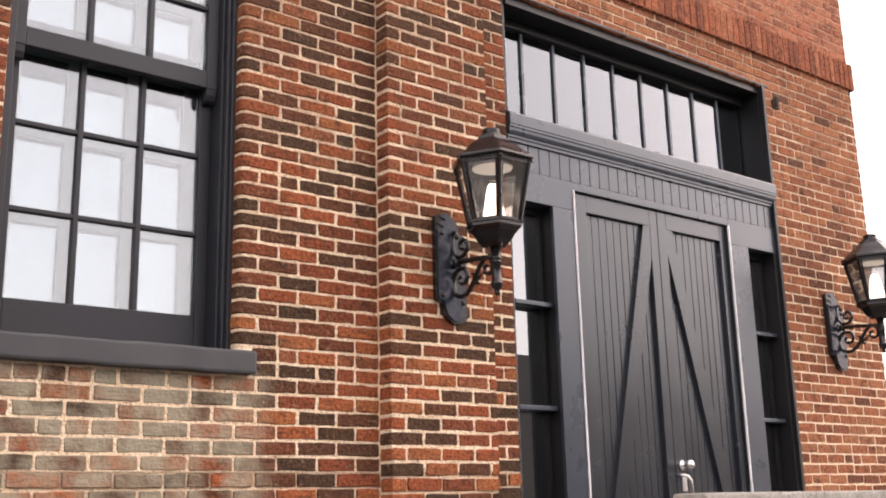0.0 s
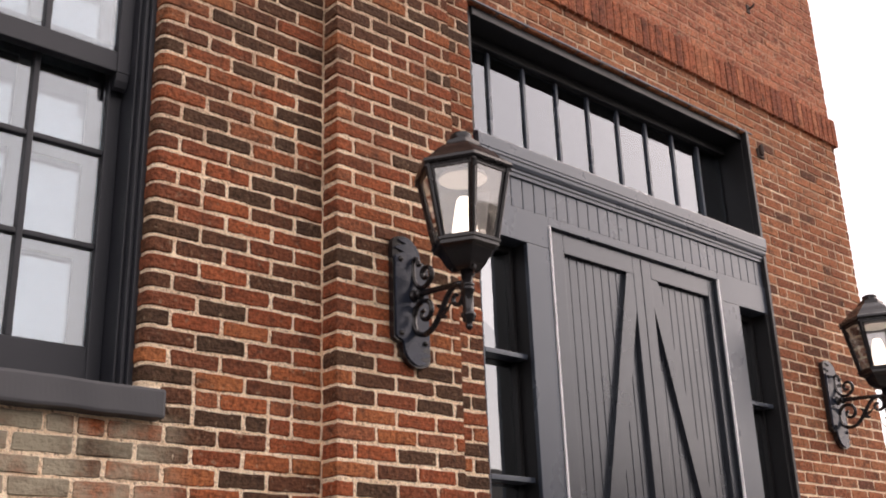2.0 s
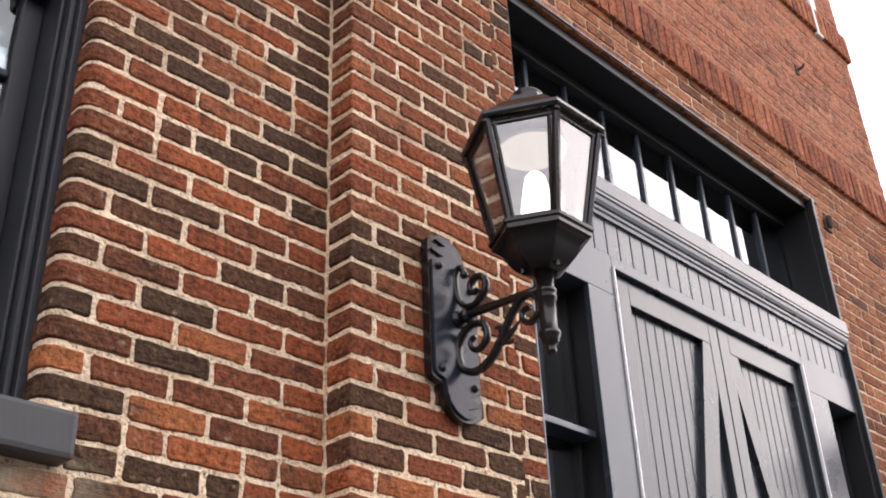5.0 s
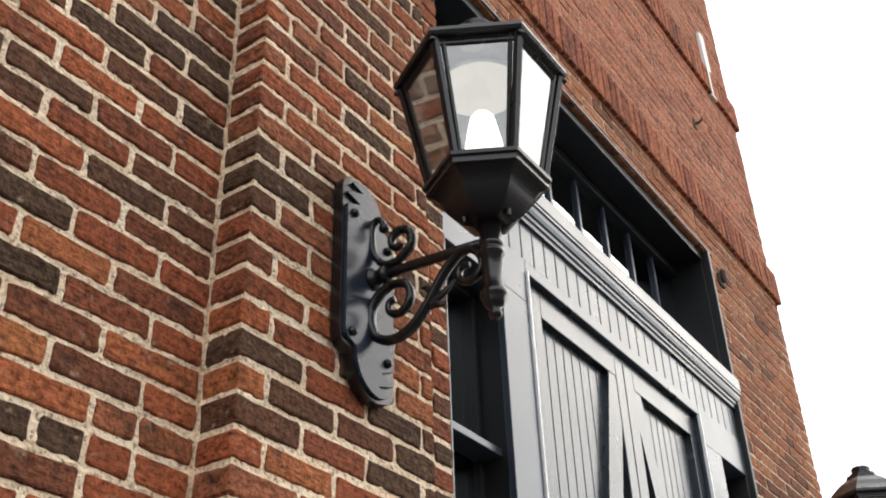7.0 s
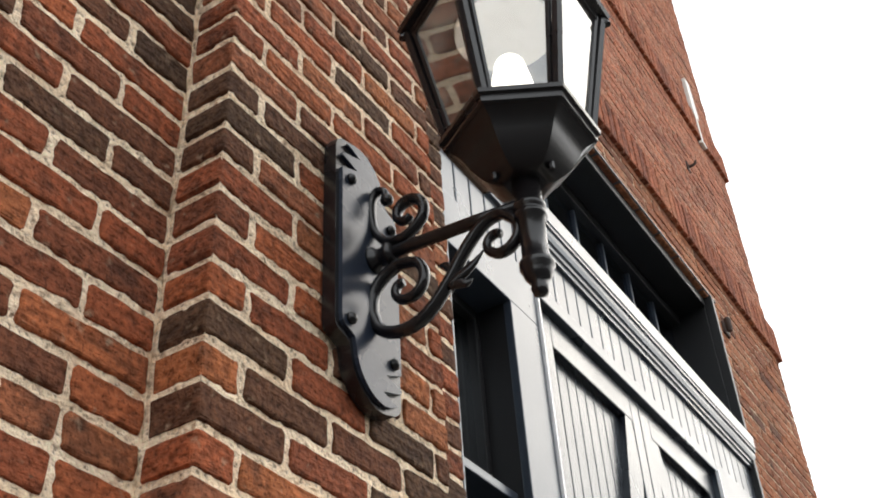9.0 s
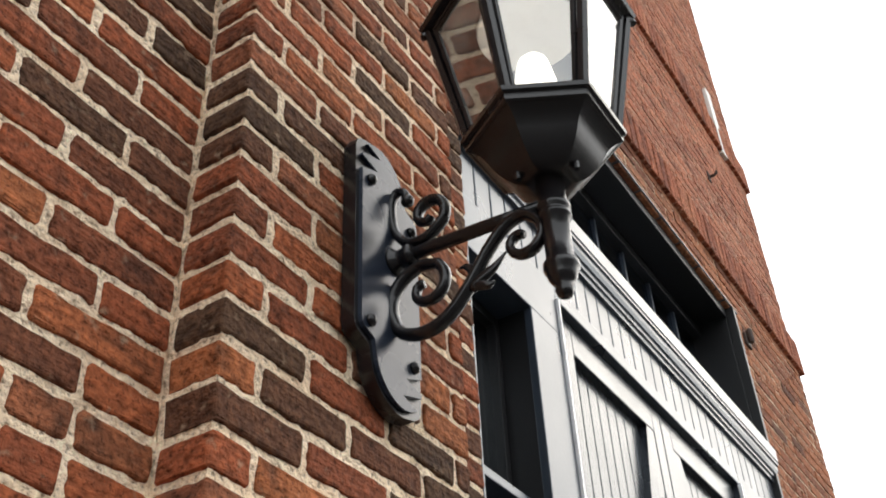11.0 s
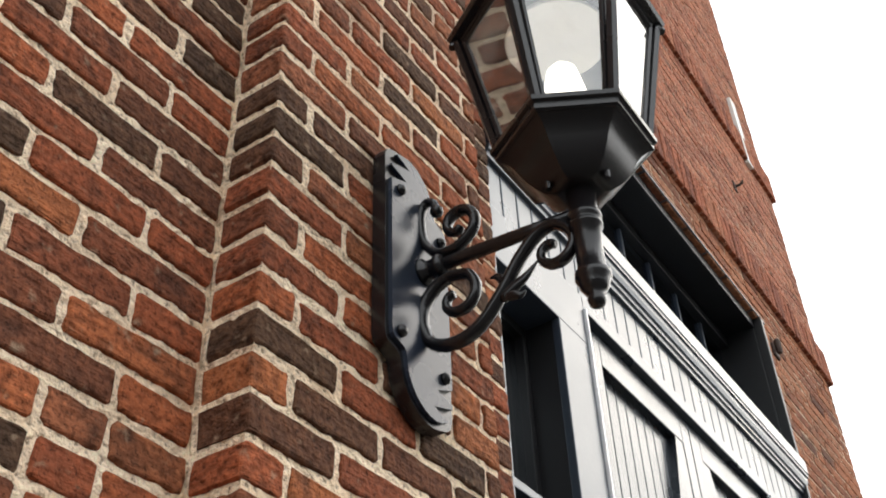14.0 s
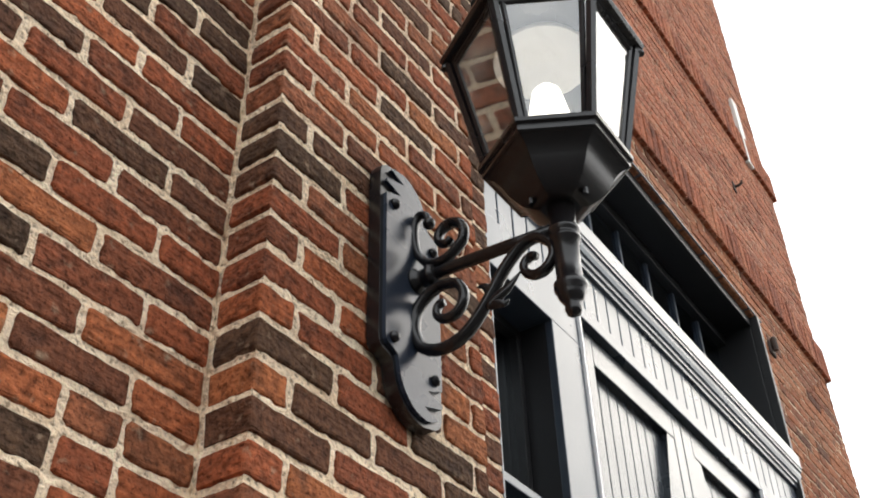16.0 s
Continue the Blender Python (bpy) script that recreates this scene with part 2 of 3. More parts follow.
def empty(name, place, label, category, group="", kind=""):
    ob = new(name)
    ob.location = place
    return tagged(ob, label, category, group, kind)


def box(bm, x0, x1, y0, y1, z0, z1, bevel=0.0):
    v = bmesh.ops.create_cube(bm, size=1.0)["verts"]
    for k in v:
        k.co = Vector(((x0 + x1) / 2 + k.co.x * (x1 - x0), (y0 + y1) / 2 + k.co.y * (y1 - y0), (z0 + z1) / 2 + k.co.z * (z1 - z0)))
    if bevel:
        e = list({q for k in v for q in k.link_edges})
        bmesh.ops.bevel(bm, geom=e, offset=bevel, segments=2, profile=0.6, affect="EDGES")
    return bm


def boxed(x0, x1, y0, y1, z0, z1, bevel=0.0):
    return box(bmesh.new(), x0, x1, y0, y1, z0, z1, bevel)


def prism(poly, axis, a, b, bm=None):
    """A closed outline, pushed from a to b along an axis. Outline in the two other axes, in order."""
    bm = bm or bmesh.new()

    def at(p, d):
        if axis == "x":
            return (d, p[0], p[1])
        if axis == "y":
            return (p[0], d, p[1])
        return (p[0], p[1], d)
    lo, hi = [bm.verts.new(at(p, a)) for p in poly], [bm.verts.new(at(p, b)) for p in poly]
    bm.faces.new(lo)
    bm.faces.new(hi[::-1])
    for i in range(len(poly)):
        j = (i + 1) % len(poly)
        bm.faces.new((lo[i], hi[i], hi[j], lo[j]))
    bmesh.ops.recalc_face_normals(bm, faces=bm.faces)
    return bm


def lathe(profile, sides, centre=(0, 0, 0), turn=0.0, bm=None, crisp=False):
    """Rings of (radius, z) round a vertical axis. crisp: smooth upwards, with sharp corners between the sides."""
    bm = bm or bmesh.new()
    rings = []
    for r, z in profile:
        rings.append([bm.verts.new((centre[0] + r * math.cos(turn + 2 * math.pi * i / sides), centre[1] + r * math.sin(turn + 2 * math.pi * i / sides), centre[2] + z)) for i in range(sides)])
    for a, b in zip(rings, rings[1:]):
        for i in range(sides):
            j = (i + 1) % sides
            bm.faces.new((a[i], a[j], b[j], b[i]))
    bm.faces.new(rings[0][::-1])
    bm.faces.new(rings[-1])
    bmesh.ops.recalc_face_normals(bm, faces=bm.faces)
    if crisp:
        for a, b in zip(rings, rings[1:]):
            for i in range(sides):
                e = bm.edges.get((a[i], b[i]))
                e.smooth = False
        for f in bm.faces:
            f.smooth = len(f.verts) == 4
    return bm


def tube(points, radii, sides=10, bm=None, flat=1.0):
    """A round bar along points."""
    bm = bm or bmesh.new()
    points = [Vector(p) for p in points]
    rings = []
    for i, p in enumerate(points):
        d = (points[min(i + 1, len(points) - 1)] - points[max(i - 1, 0)]).normalized()
        side = Vector((1, 0, 0)) if abs(d.x) < 0.9 else Vector((0, 1, 0))
        u = d.cross(side).normalized()
        w = d.cross(u).normalized()
        r = radii[i] if isinstance(radii, (list, tuple)) else radii
        rings.append([bm.verts.new(p + u * (r * math.cos(2 * math.pi * k / sides)) + w * (r * flat * math.sin(2 * math.pi * k / sides))) for k in range(sides)])
    for a, b in zip(rings, rings[1:]):
        for i in range(sides):
            j = (i + 1) % sides
            bm.faces.new((a[i], a[j], b[j], b[i]))
    bm.faces.new(rings[0])
    bm.faces.new(rings[-1][::-1])
    bmesh.ops.recalc_face_normals(bm, faces=bm.faces)
    return bm


# ---- measures of the front ----
WALL, PIL = 4.10, 4.00                      # faces of the wall and of the pilaster
PIL_L, PIL_R = 3.143, 3.79
DOOR_L, DOOR_R, DOOR_TOP = 4.02, 6.475, 4.385
WIN_L, WIN_R, WIN_SILL, WIN_TOP = 1.38, 2.406, 2.207, 4.62
EDGE_L, EDGE_R, TOP = -3.0, 7.64, 9.3
BRICK_H, PITCH = 0.0548, 0.2040
FLOOR = 0.75                                # level of the landing before the doors
BAND1, BAND2 = 4.62, 5.97
REC = 0.004                                 # how far the joints lie back

DEEP = 0.008                                # how much deeper the core lies where the joints have a relief of their own

# ---- ground ----
g = bmesh.new()
bmesh.ops.create_grid(g, x_segments=40, y_segments=40, size=900)
ground = tagged(link("ground", g, ASPHALT), "dark worn asphalt ground in front of the brick building", "ground", kind="structure")


# ---- walls ----
def wall_body(name, rects, y0, y1, mat, label):
    bm = bmesh.new()
    for x0, x1, z0, z1, *back in rects:
        box(bm, x0, x1, y0 + sum(back), y1, z0, z1)
    return tagged(link(name, bm, mat), label, "wall", kind="structure")


wall_front = wall_body("wall_front", [
    (EDGE_L, WIN_L, 0, BAND1), (WIN_L, WIN_R, 0, WIN_SILL - 0.1, DEEP), (WIN_R, WIN_R + 0.046, 0, WIN_SILL - 0.1, DEEP), (WIN_R, WIN_R + 0.046, WIN_TOP, BAND1), (WIN_R + 0.046, DOOR_L, 0, BAND1, DEEP),
    (DOOR_L, DOOR_R, 0, FLOOR), (DOOR_L, DOOR_R, DOOR_TOP + 0.012, BAND1), (DOOR_R, EDGE_R - REC, 0, BAND1)],
    WALL + REC, WALL + 0.33, MORTAR, "red and dark brown brick wall with pale lime joints")
wall_upper = wall_body("wall_upper", [(EDGE_L, EDGE_R - REC, BAND1, TOP)], WALL + 0.0030, WALL + 0.33, MORTAR_RED, "weathered red brick upper wall with reddish joints")
pilaster = wall_body("pilaster", [(PIL_L + DEEP + REC, PIL_R - REC, 0, BAND1 - 0.002)], PIL + REC + DEEP, WALL + REC + 0.003, MORTAR, "shallow brick pilaster that carries the lantern")
wall_side = wall_body("wall_side", [(EDGE_R - 0.33, EDGE_R - 0.004, 0, TOP)], WALL + 0.33, 13.0, BRICKS, "red brick side wall of the building")
wall_back = wall_body("wall_back", [(EDGE_L, EDGE_R, 0, TOP)], 13.0, 13.3, BRICKS, "red brick rear wall of the building")
wall_far = wall_body("wall_far", [(EDGE_L, EDGE_L + 0.3, 0, TOP)], WALL + 0.33, 13.0, BRICKS, "red brick end wall of the building")
roof = tagged(link("roof", boxed(EDGE_L - 0.1, EDGE_R + 0.1, WALL - 0.08, 13.4, TOP, TOP + 0.18, 0.02), PAINT_BLACK), "flat dark roof of the brick building", "roof", kind="structure")
floor = tagged(link("floor", boxed(EDGE_L + 0.3, EDGE_R - 0.33, WALL + 0.33, 13.0, FLOOR - 0.2, FLOOR), PLASTER), "dark interior floor behind the doors", "floor", kind="structure")
ceiling = tagged(link("ceiling", boxed(EDGE_L + 0.3, EDGE_R - 0.33, WALL + 0.33, 13.0, 5.0, 5.2), PLASTER), "dark interior ceiling behind the doors", "ceiling", kind="structure")

jamb = [(WIN_R + 0.05, WALL + 0.25), (WIN_R + 0.004, WALL + 0.25), (WIN_R + 0.004, WALL + 0.036)]
jamb += [(WIN_R + 0.036 - 0.032 * math.cos(radians(a)), WALL + 0.036 - 0.032 * math.sin(radians(a))) for a in (15, 30, 45, 60, 75)]
jamb += [(WIN_R + 0.05, WALL + 0.004)]
part("jamb_mortar", prism(jamb, "z", WIN_SILL, WIN_TOP), MORTAR, wall_front)

# plain dark block across the street, behind the walk: unseen, added to darken low reflections
unseen_backdrop = tagged(link("unseen_backdrop", boxed(-60, 70, -34, -30, 0, 9.0), PLASTER), "plain dark unseen block, added to darken low reflections in the doors", "wall", kind="structure")

# landing with its parapet before the doors
landing = tagged(link("landing", boxed(3.86, 9.5, 3.0, WALL - 0.03, 0, FLOOR, 0.01), CONCRETE), "raised grey concrete landing before the double doors", "landing", kind="structure")
parapet = tagged(link("parapet", boxed(3.86, 9.5, 2.82, 3.0, 0, 1.567, 0.012), CONCRETE), "low grey concrete parapet along the landing", "parapet", kind="structure")

# ---- window with nine-pane sashes ----
window_1 = empty("window_1", (WIN_L, WALL, WIN_SILL), "charcoal-painted sash window with small panes, closed", "window", kind="structure")


def win(name, x0, x1, y0, y1, z0, z1, mat=FRAME, bevel=0.004, parent=None, label=""):
    ob = part(name, boxed(x0, x1, y0, y1, z0, z1, bevel), mat, parent or window_1, label)
    if ob.parent:
        ob.location = -Vector(ob.parent.location) if ob.parent.type == "EMPTY" else Vector((0, 0, 0))
    return ob


Y_UP, Y_LO = 4.255, 4.315
sill = win("window_sill", 1.24, 2.478, 4.045, 4.30, WIN_SILL - 0.1, WIN_SILL, SILL, bevel=0.012, label="heavy charcoal-painted sill board")
worn = bmesh.new()                           # knocks and thick old paint on the sill
worn.from_mesh(sill.data)
bmesh.ops.subdivide_edges(worn, edges=[e for e in worn.edges if e.calc_length() > 0.5], cuts=70, use_grid_fill=True)
for v in worn.verts:
    v.co += Vector((0.5, 1.0, 1.0)) * 0.0045 * noise.noise(v.co * 9)
worn.to_mesh(sill.data)
worn.free()
win("casing", WIN_R - 0.018, WIN_R + 0.012, 4.165, 4.40, WIN_SILL, WIN_TOP, FRAME)
win("casing", WIN_R - 0.034, WIN_R - 0.018, 4.185, 4.40, WIN_SILL, WIN_TOP, FRAME)
win("casing", WIN_R - 0.045, WIN_R - 0.034, 4.215, 4.40, WIN_SILL, WIN_TOP, FRAME)
win("casing", WIN_L, WIN_L + 0.055, 4.20, 4.40, WIN_SILL, WIN_TOP, FRAME)
win("head", WIN_L, WIN_R, 4.18, 4.40, WIN_TOP - 0.09, WIN_TOP, FRAME)
SX0, SX1 = WIN_L + 0.055, WIN_R - 0.045


def sash(y, z0, z1, bottom, top, stile):
    """One sash of three by three panes, its storm glazing behind."""
    gx0, gx1, gz0, gz1 = SX0 + stile, SX1 - stile, z0 + bottom, z1 - top
    win("sash_stile", SX0, gx0, y, y + 0.045, z0, z1)
    win("sash_stile", gx1, SX1, y, y + 0.045, z0, z1)
    win("sash_rail", gx0, gx1, y, y + 0.045, z0, gz0)
    win("sash_rail", gx0, gx1, y, y + 0.045, gz1, z1)
    w, h = (gx1 - gx0) / 3, (gz1 - gz0) / 3
    for i in (1, 2):
        win("muntin", gx0 + i * w - 0.012, gx0 + i * w + 0.012, y + 0.004, y + 0.04, gz0, gz1, bevel=0.005)
        for k in range(3):
            win("muntin", gx0 + k * w + (0.012 if k else 0), gx0 + (k + 1) * w - (0.012 if k < 2 else 0), y + 0.006, y + 0.038, gz0 + i * h - 0.011, gz0 + i * h + 0.011, bevel=0.005)
    for i in range(3):
        for k in range(3):
            a, c = gx0 + i * w, gz0 + k * h
            win("pane", a + 0.004, a + w - 0.004, y + 0.024, y + 0.027, c + 0.004, c + h - 0.004, GLASS, 0)
            # storm light behind, in a pale frame
            win("storm_pane", a, a + w, y + 0.112, y + 0.115, c, c + h, GLASS_STORM, 0)
            bm = bmesh.new()
            for q in ((a, a + 0.034, c, c + h), (a + w - 0.034, a + w, c, c + h), (a + 0.034, a + w - 0.034, c, c + 0.022), (a + 0.034, a + w - 0.034, c + h - 0.022, c + h)):
                box(bm, q[0], q[1], y + 0.104, y + 0.110, q[2], q[3])
            f = part("storm_frame", bm, LINEN, window_1)
            f.location = -Vector(window_1.location)


sash(Y_LO, WIN_SILL, 3.585, 0.178, 0.085, 0.055)
sash(Y_UP, 3.44, WIN_TOP - 0.09, 0.085, 0.06, 0.055)
for x in (SX0 + 0.004, SX1 - 0.055):         # curved horns under the upper sash
    horn = prism([(Y_UP + 0.002, 3.44), (Y_UP + 0.043, 3.44), (Y_UP + 0.043, 3.395), (Y_UP + 0.03, 3.375), (Y_UP + 0.016, 3.385), (Y_UP + 0.006, 3.41)], "x", x, x + 0.05)
    part("sash_horn", horn, FRAME, window_1).location = -Vector(window_1.location)
blind = win("blind", SX0, SX1, 4.455, 4.46, WIN_SILL, WIN_TOP, LINEN, 0, label="pale drawn blind")

# ---- door front ----
front = empty("door_surround", (DOOR_L, WALL, FLOOR), "charcoal-painted timber door surround with cornice and sidelights", "door surround", kind="structure")


def fr(name, x0, x1, y0, y1, z0, z1, mat=PAINT, bevel=0.003, label=""):
    ob = part(name, boxed(x0, x1, y0, y1, z0, z1, bevel), mat, front, label)
    ob.location = -Vector(front.location)
    return ob


YF = 4.112                                   # face of the surround
SL_L, SL_R, SR_L, SR_R = 4.075, 4.352, 6.140, 6.425
D_L, D_M, D_R, D_TOP = 4.515, 5.262, 5.945, 3.287
S_TOP, FRIEZE0, FRIEZE1 = 3.165, 3.335, 3.492
fr("post", DOOR_L + 0.002, SL_L, 4.195, 4.34, FLOOR, S_TOP)
fr("post", SL_R, D_L, YF, 4.135, FLOOR, S_TOP)
fr("post_core", SL_R + 0.001, D_L - 0.001, 4.135, 4.34, FLOOR, S_TOP, PAINT_BLACK, 0)
fr("post", D_R, SR_L, YF, 4.135, FLOOR, S_TOP)
fr("post_core", D_R + 0.001, SR_L - 0.001, 4.135, 4.34, FLOOR, S_TOP, PAINT_BLACK, 0)
fr("post", SR_R, DOOR_R - 0.002, YF, 4.34, FLOOR, S_TOP, PAINT_BLACK)
fr("head_rail", DOOR_L + 0.002, D_L, YF, 4.34, S_TOP, FRIEZE0)
fr("head_rail", D_R, DOOR_R - 0.002, YF, 4.34, S_TOP, FRIEZE0)
fr("head_rail", D_L, D_R, YF, 4.34, D_TOP, FRIEZE0)
fr("frieze_backing", DOOR_L + 0.002, DOOR_R - 0.03, YF + 0.022, 4.33, FRIEZE0, FRIEZE1 + 0.1)
n_b = 30
w_b = (DOOR_R - 0.03 - DOOR_L - 0.004) / n_b
for i in range(n_b):
    fr("frieze_board", DOOR_L + 0.004 + i * w_b + 0.0022, DOOR_L + 0.004 + (i + 1) * w_b - 0.0022, YF + 0.004, YF + 0.021, FRIEZE0 + 0.001, FRIEZE1, bevel=0.004)
for a, b in ((SL_L, SL_R), (SR_L, SR_R)):
    fr("sidelight_frame", a, a + 0.022, 4.212, 4.26, FLOOR, S_TOP, PAINT_BLACK)
    fr("sidelight_frame", b - 0.022, b, 4.212, 4.26, FLOOR, S_TOP, PAINT_BLACK)
    fr("sidelight_frame", a + 0.022, b - 0.022, 4.212, 4.26, S_TOP - 0.03, S_TOP, PAINT_BLACK)
    for z in (2.595, 2.03, 1.46):
        fr("sidelight_bar", a + 0.001, b - 0.001, 4.15, 4.236, z, z + 0.024, PAINT)
    for z0, z1 in ((FLOOR, 1.46), (1.484, 2.03), (2.054, 2.595), (2.619, S_TOP - 0.03)):
        fr("pane", a + 0.022, b - 0.022, 4.238, 4.242, z0, z1, GLASS_SIDE, 0)
# cornice over the doors
prof = [(YF + 0.01, FRIEZE1 - 0.002), (4.1043, FRIEZE1), (4.1032, 3.508), (4.0966, 3.512), (4.0955, 3.524), (4.0889, 3.530), (4.0834, 3.545), (4.0818, 3.562),
        (4.0757, 3.566), (4.0757, 3.578), (4.0724, 3.582), (4.0724, 3.640), (4.0757, 3.648), (4.10, 3.662), (4.33, 3.68), (4.33, FRIEZE1 - 0.002)]
part("cornice", prism(prof, "x", DOOR_L + 0.003, DOOR_R - 0.004), PAINT, front, "moulded timber cornice").location = -Vector(front.location)
for x in (D_L, D_R - 0.009):
    fr("weather_strip", x, x + 0.009, 4.104, 4.117, FLOOR + 0.03, D_TOP, ALUMINIUM, 0.001, "pale aluminium weather strip")
fr("edge_strip", DOOR_L + 0.001, DOOR_L + 0.010, 4.106, 4.194, FLOOR, S_TOP, PAINT, 0.002)
fr("threshold", D_L, D_R, 4.08, 4.34, FLOOR - 0.01, FLOOR + 0.03, STEEL)

# transom of nine panes
T_L, T_R, T_Y, T0, T1 = DOOR_L + 0.05, DOOR_R - 0.03, 4.285, 3.70, 4.275
transom = empty("window_2", (T_L, T_Y, T0), "long transom window of nine upright panes over the doors", "window", kind="structure")


def tr(name, x0, x1, y0, y1, z0, z1, mat=PAINT, bevel=0.003):
    ob = part(name, boxed(x0, x1, y0, y1, z0, z1, bevel), mat, transom)
    ob.location = -Vector(transom.location)
    return ob


tr("window_frame", DOOR_L + 0.002, T_L, 4.14, 4.34, 3.682, DOOR_TOP - 0.002, PAINT_BLACK)
tr("window_frame", T_R, DOOR_R - 0.002, 4.13, 4.34, 3.682, DOOR_TOP - 0.002, PAINT_BLACK)
tr("window_head", T_L, T_R, 4.125, 4.34, 4.33, DOOR_TOP - 0.002, PAINT_BLACK)
tr("window_head", T_L, T_R, 4.26, 4.34, T1, 4.33, PAINT_BLACK)
tr("window_rail", T_L, T_R, 4.26, 4.34, 3.682, 3.735, PAINT)
w_t = (T_R - T_L) / 9
for i in range(1, 9):
    tr("mullion", T_L + i * w_t - 0.010, T_L + i * w_t + 0.010, 4.286, 4.325, 3.735, T1, PAINT)
for i in range(9):
    tr("pane", T_L + i * w_t + 0.013, T_L + (i + 1) * w_t - 0.013, 4.300, 4.304, 3.735, T1, GLASS_DOOR, 0)
lintel = tagged(link("lintel", boxed(DOOR_L - 0.05, DOOR_R + 0.06, WALL - 0.006, WALL + 0.30, DOOR_TOP, DOOR_TOP + 0.012, 0.002), STEEL), "thin grey steel lintel over the door opening", "lintel", kind="structure")
casing = tagged(link("trim", boxed(DOOR_R - 0.028, DOOR_R + 0.001, WALL - 0.012, WALL + 0.03, FLOOR, DOOR_TOP - 0.003, 0.004), PAINT_BLACK), "dark timber trim along the brick opening", "trim", kind="structure")


# ---- the two door leaves ----
def door_leaf(name, x0, x1, stile_l, stile_r, lean):
    """A ledged leaf: stiles and rails proud of upright boards, one slanting brace. lean: +1 brace rises to the right."""
    leaf = empty(name, (x0, 4.135, FLOOR), "charcoal-painted timber barn door leaf with a slanting brace, closed", "door", "double doors", "structure")
    y0, y1, yb, z0, z1 = 4.135, 4.185, 4.160, FLOOR + 0.035, D_TOP - 0.004

    def put(nm, bm, mat=PAINT_GLOSS, label=""):
        ob = part(nm, bm, mat, leaf, label)
        ob.location = -Vector(leaf.location)
        return ob
    put("stile", boxed(x0 + 0.003, x0 + stile_l, y0, y1, z0, z1, 0.003))
    put("stile", boxed(x1 - stile_r, x1 - 0.003, y0, y1, z0, z1, 0.003))
    a, b = x0 + stile_l, x1 - stile_r
    put("rail", boxed(a, b, y0, y1, 3.178, z1, 0.003))
    put("rail", boxed(a, b, y0, y1, 1.02, 1.16, 0.003))
    put("rail", boxed(a, b, y0, y1, z0, z0 + 0.2, 0.003))
    t = 0.245
    if lean > 0:
        br = [(b - 0.056, 3.178), (b, 3.178), (b, 2.985), (b - t * (2.985 - 1.16), 1.16), (b - 0.056 - t * (3.178 - 1.16), 1.16)]
    else:
        br = [(a + 0.056, 3.178), (a, 3.178), (a, 3.030), (a + t * (2.985 - 1.16), 1.16), (a + 0.056 + t * (3.178 - 1.16), 1.16)]
    put("brace", prism(br, "y", y0 + 0.002, yb + 0.01))
    n = round((b - a) / 0.058)
    w = (b - a) / n
    for i in range(n):
        put("board", boxed(a + i * w + 0.0016, a + (i + 1) * w - 0.0016, yb, y1 - 0.004, z0 + 0.2, 3.178, 0.003))
    put("backing", boxed(a, b, y1 - 0.003, y1 + 0.004, z0, z1))
    return leaf


leaf_l = door_leaf("door_1", D_L + 0.012, D_M, 0.115, 0.070, 1)
leaf_r = door_leaf("door_2", D_M, D_R, 0.082, 0.072, -1)
x = D_M + 0.066
kb = lathe([(0.030, 0), (0.030, 0.006), (0.012, 0.010), (0.011, 0.032), (0.022, 0.040), (0.029, 0.054), (0.026, 0.068), (0.012, 0.076)], 20)
for v in kb.verts:
    v.co = Vector((x + v.co.x, 4.134 - v.co.z, 1.75 + v.co.y))
bmesh.ops.recalc_face_normals(kb, faces=kb.faces)
part("door_knob", kb, CHROME, leaf_r, "polished chrome knob", True).location = -Vector(leaf_r.location)
pull = [(x - 0.05, 4.132, 1.69), (x - 0.05, 4.10, 1.69), (x - 0.02, 4.085, 1.685), (x, 4.083, 1.66), (x + 0.01, 4.085, 1.60), (x + 0.01, 4.10, 1.56), (x + 0.01, 4.132, 1.56)]
part("door_pull", tube([Vector(p) for p in pull], 0.010, 10), CHROME, leaf_r, "bent chrome pull handle", True).location = -Vector(leaf_r.location)
part("lock_plate", boxed(x - 0.02, x + 0.02, 4.126, 4.134, 1.60, 1.70, 0.003), CHROME, leaf_r, "chrome lock plate").location = -Vector(leaf_r.location)


# ---- wall lanterns ----
def spiral(cy, cz, r0, r1, a0, a1, n=26):
    """Points in the plane across the wall: angles in degrees, 0 away from the wall, 90 up."""
    out = []
    for i in range(n + 1):
        k = i / n
        r, a = r0 + (r1 - r0) * k, radians(a0 + (a1 - a0) * k)
        out.append((0, cy - r * math.cos(a), cz + r * math.sin(a)))
    return out


def smooth_path(pts, steps=6):
    p = [Vector(q) for q in pts]
    p = [p[0] * 2 - p[1]] + p + [p[-1] * 2 - p[-2]]
    out = []
    for i in range(1, len(p) - 2):
        for k in range(steps):
            t = k / steps
            out.append(0.5 * ((2 * p[i]) + (p[i + 1] - p[i - 1]) * t + (2 * p[i - 1] - 5 * p[i] + 4 * p[i + 1] - p[i + 2]) * t * t + (3 * p[i] - p[i - 1] - 3 * p[i + 1] + p[i + 2]) * t ** 3))
    return out + [p[-2]]


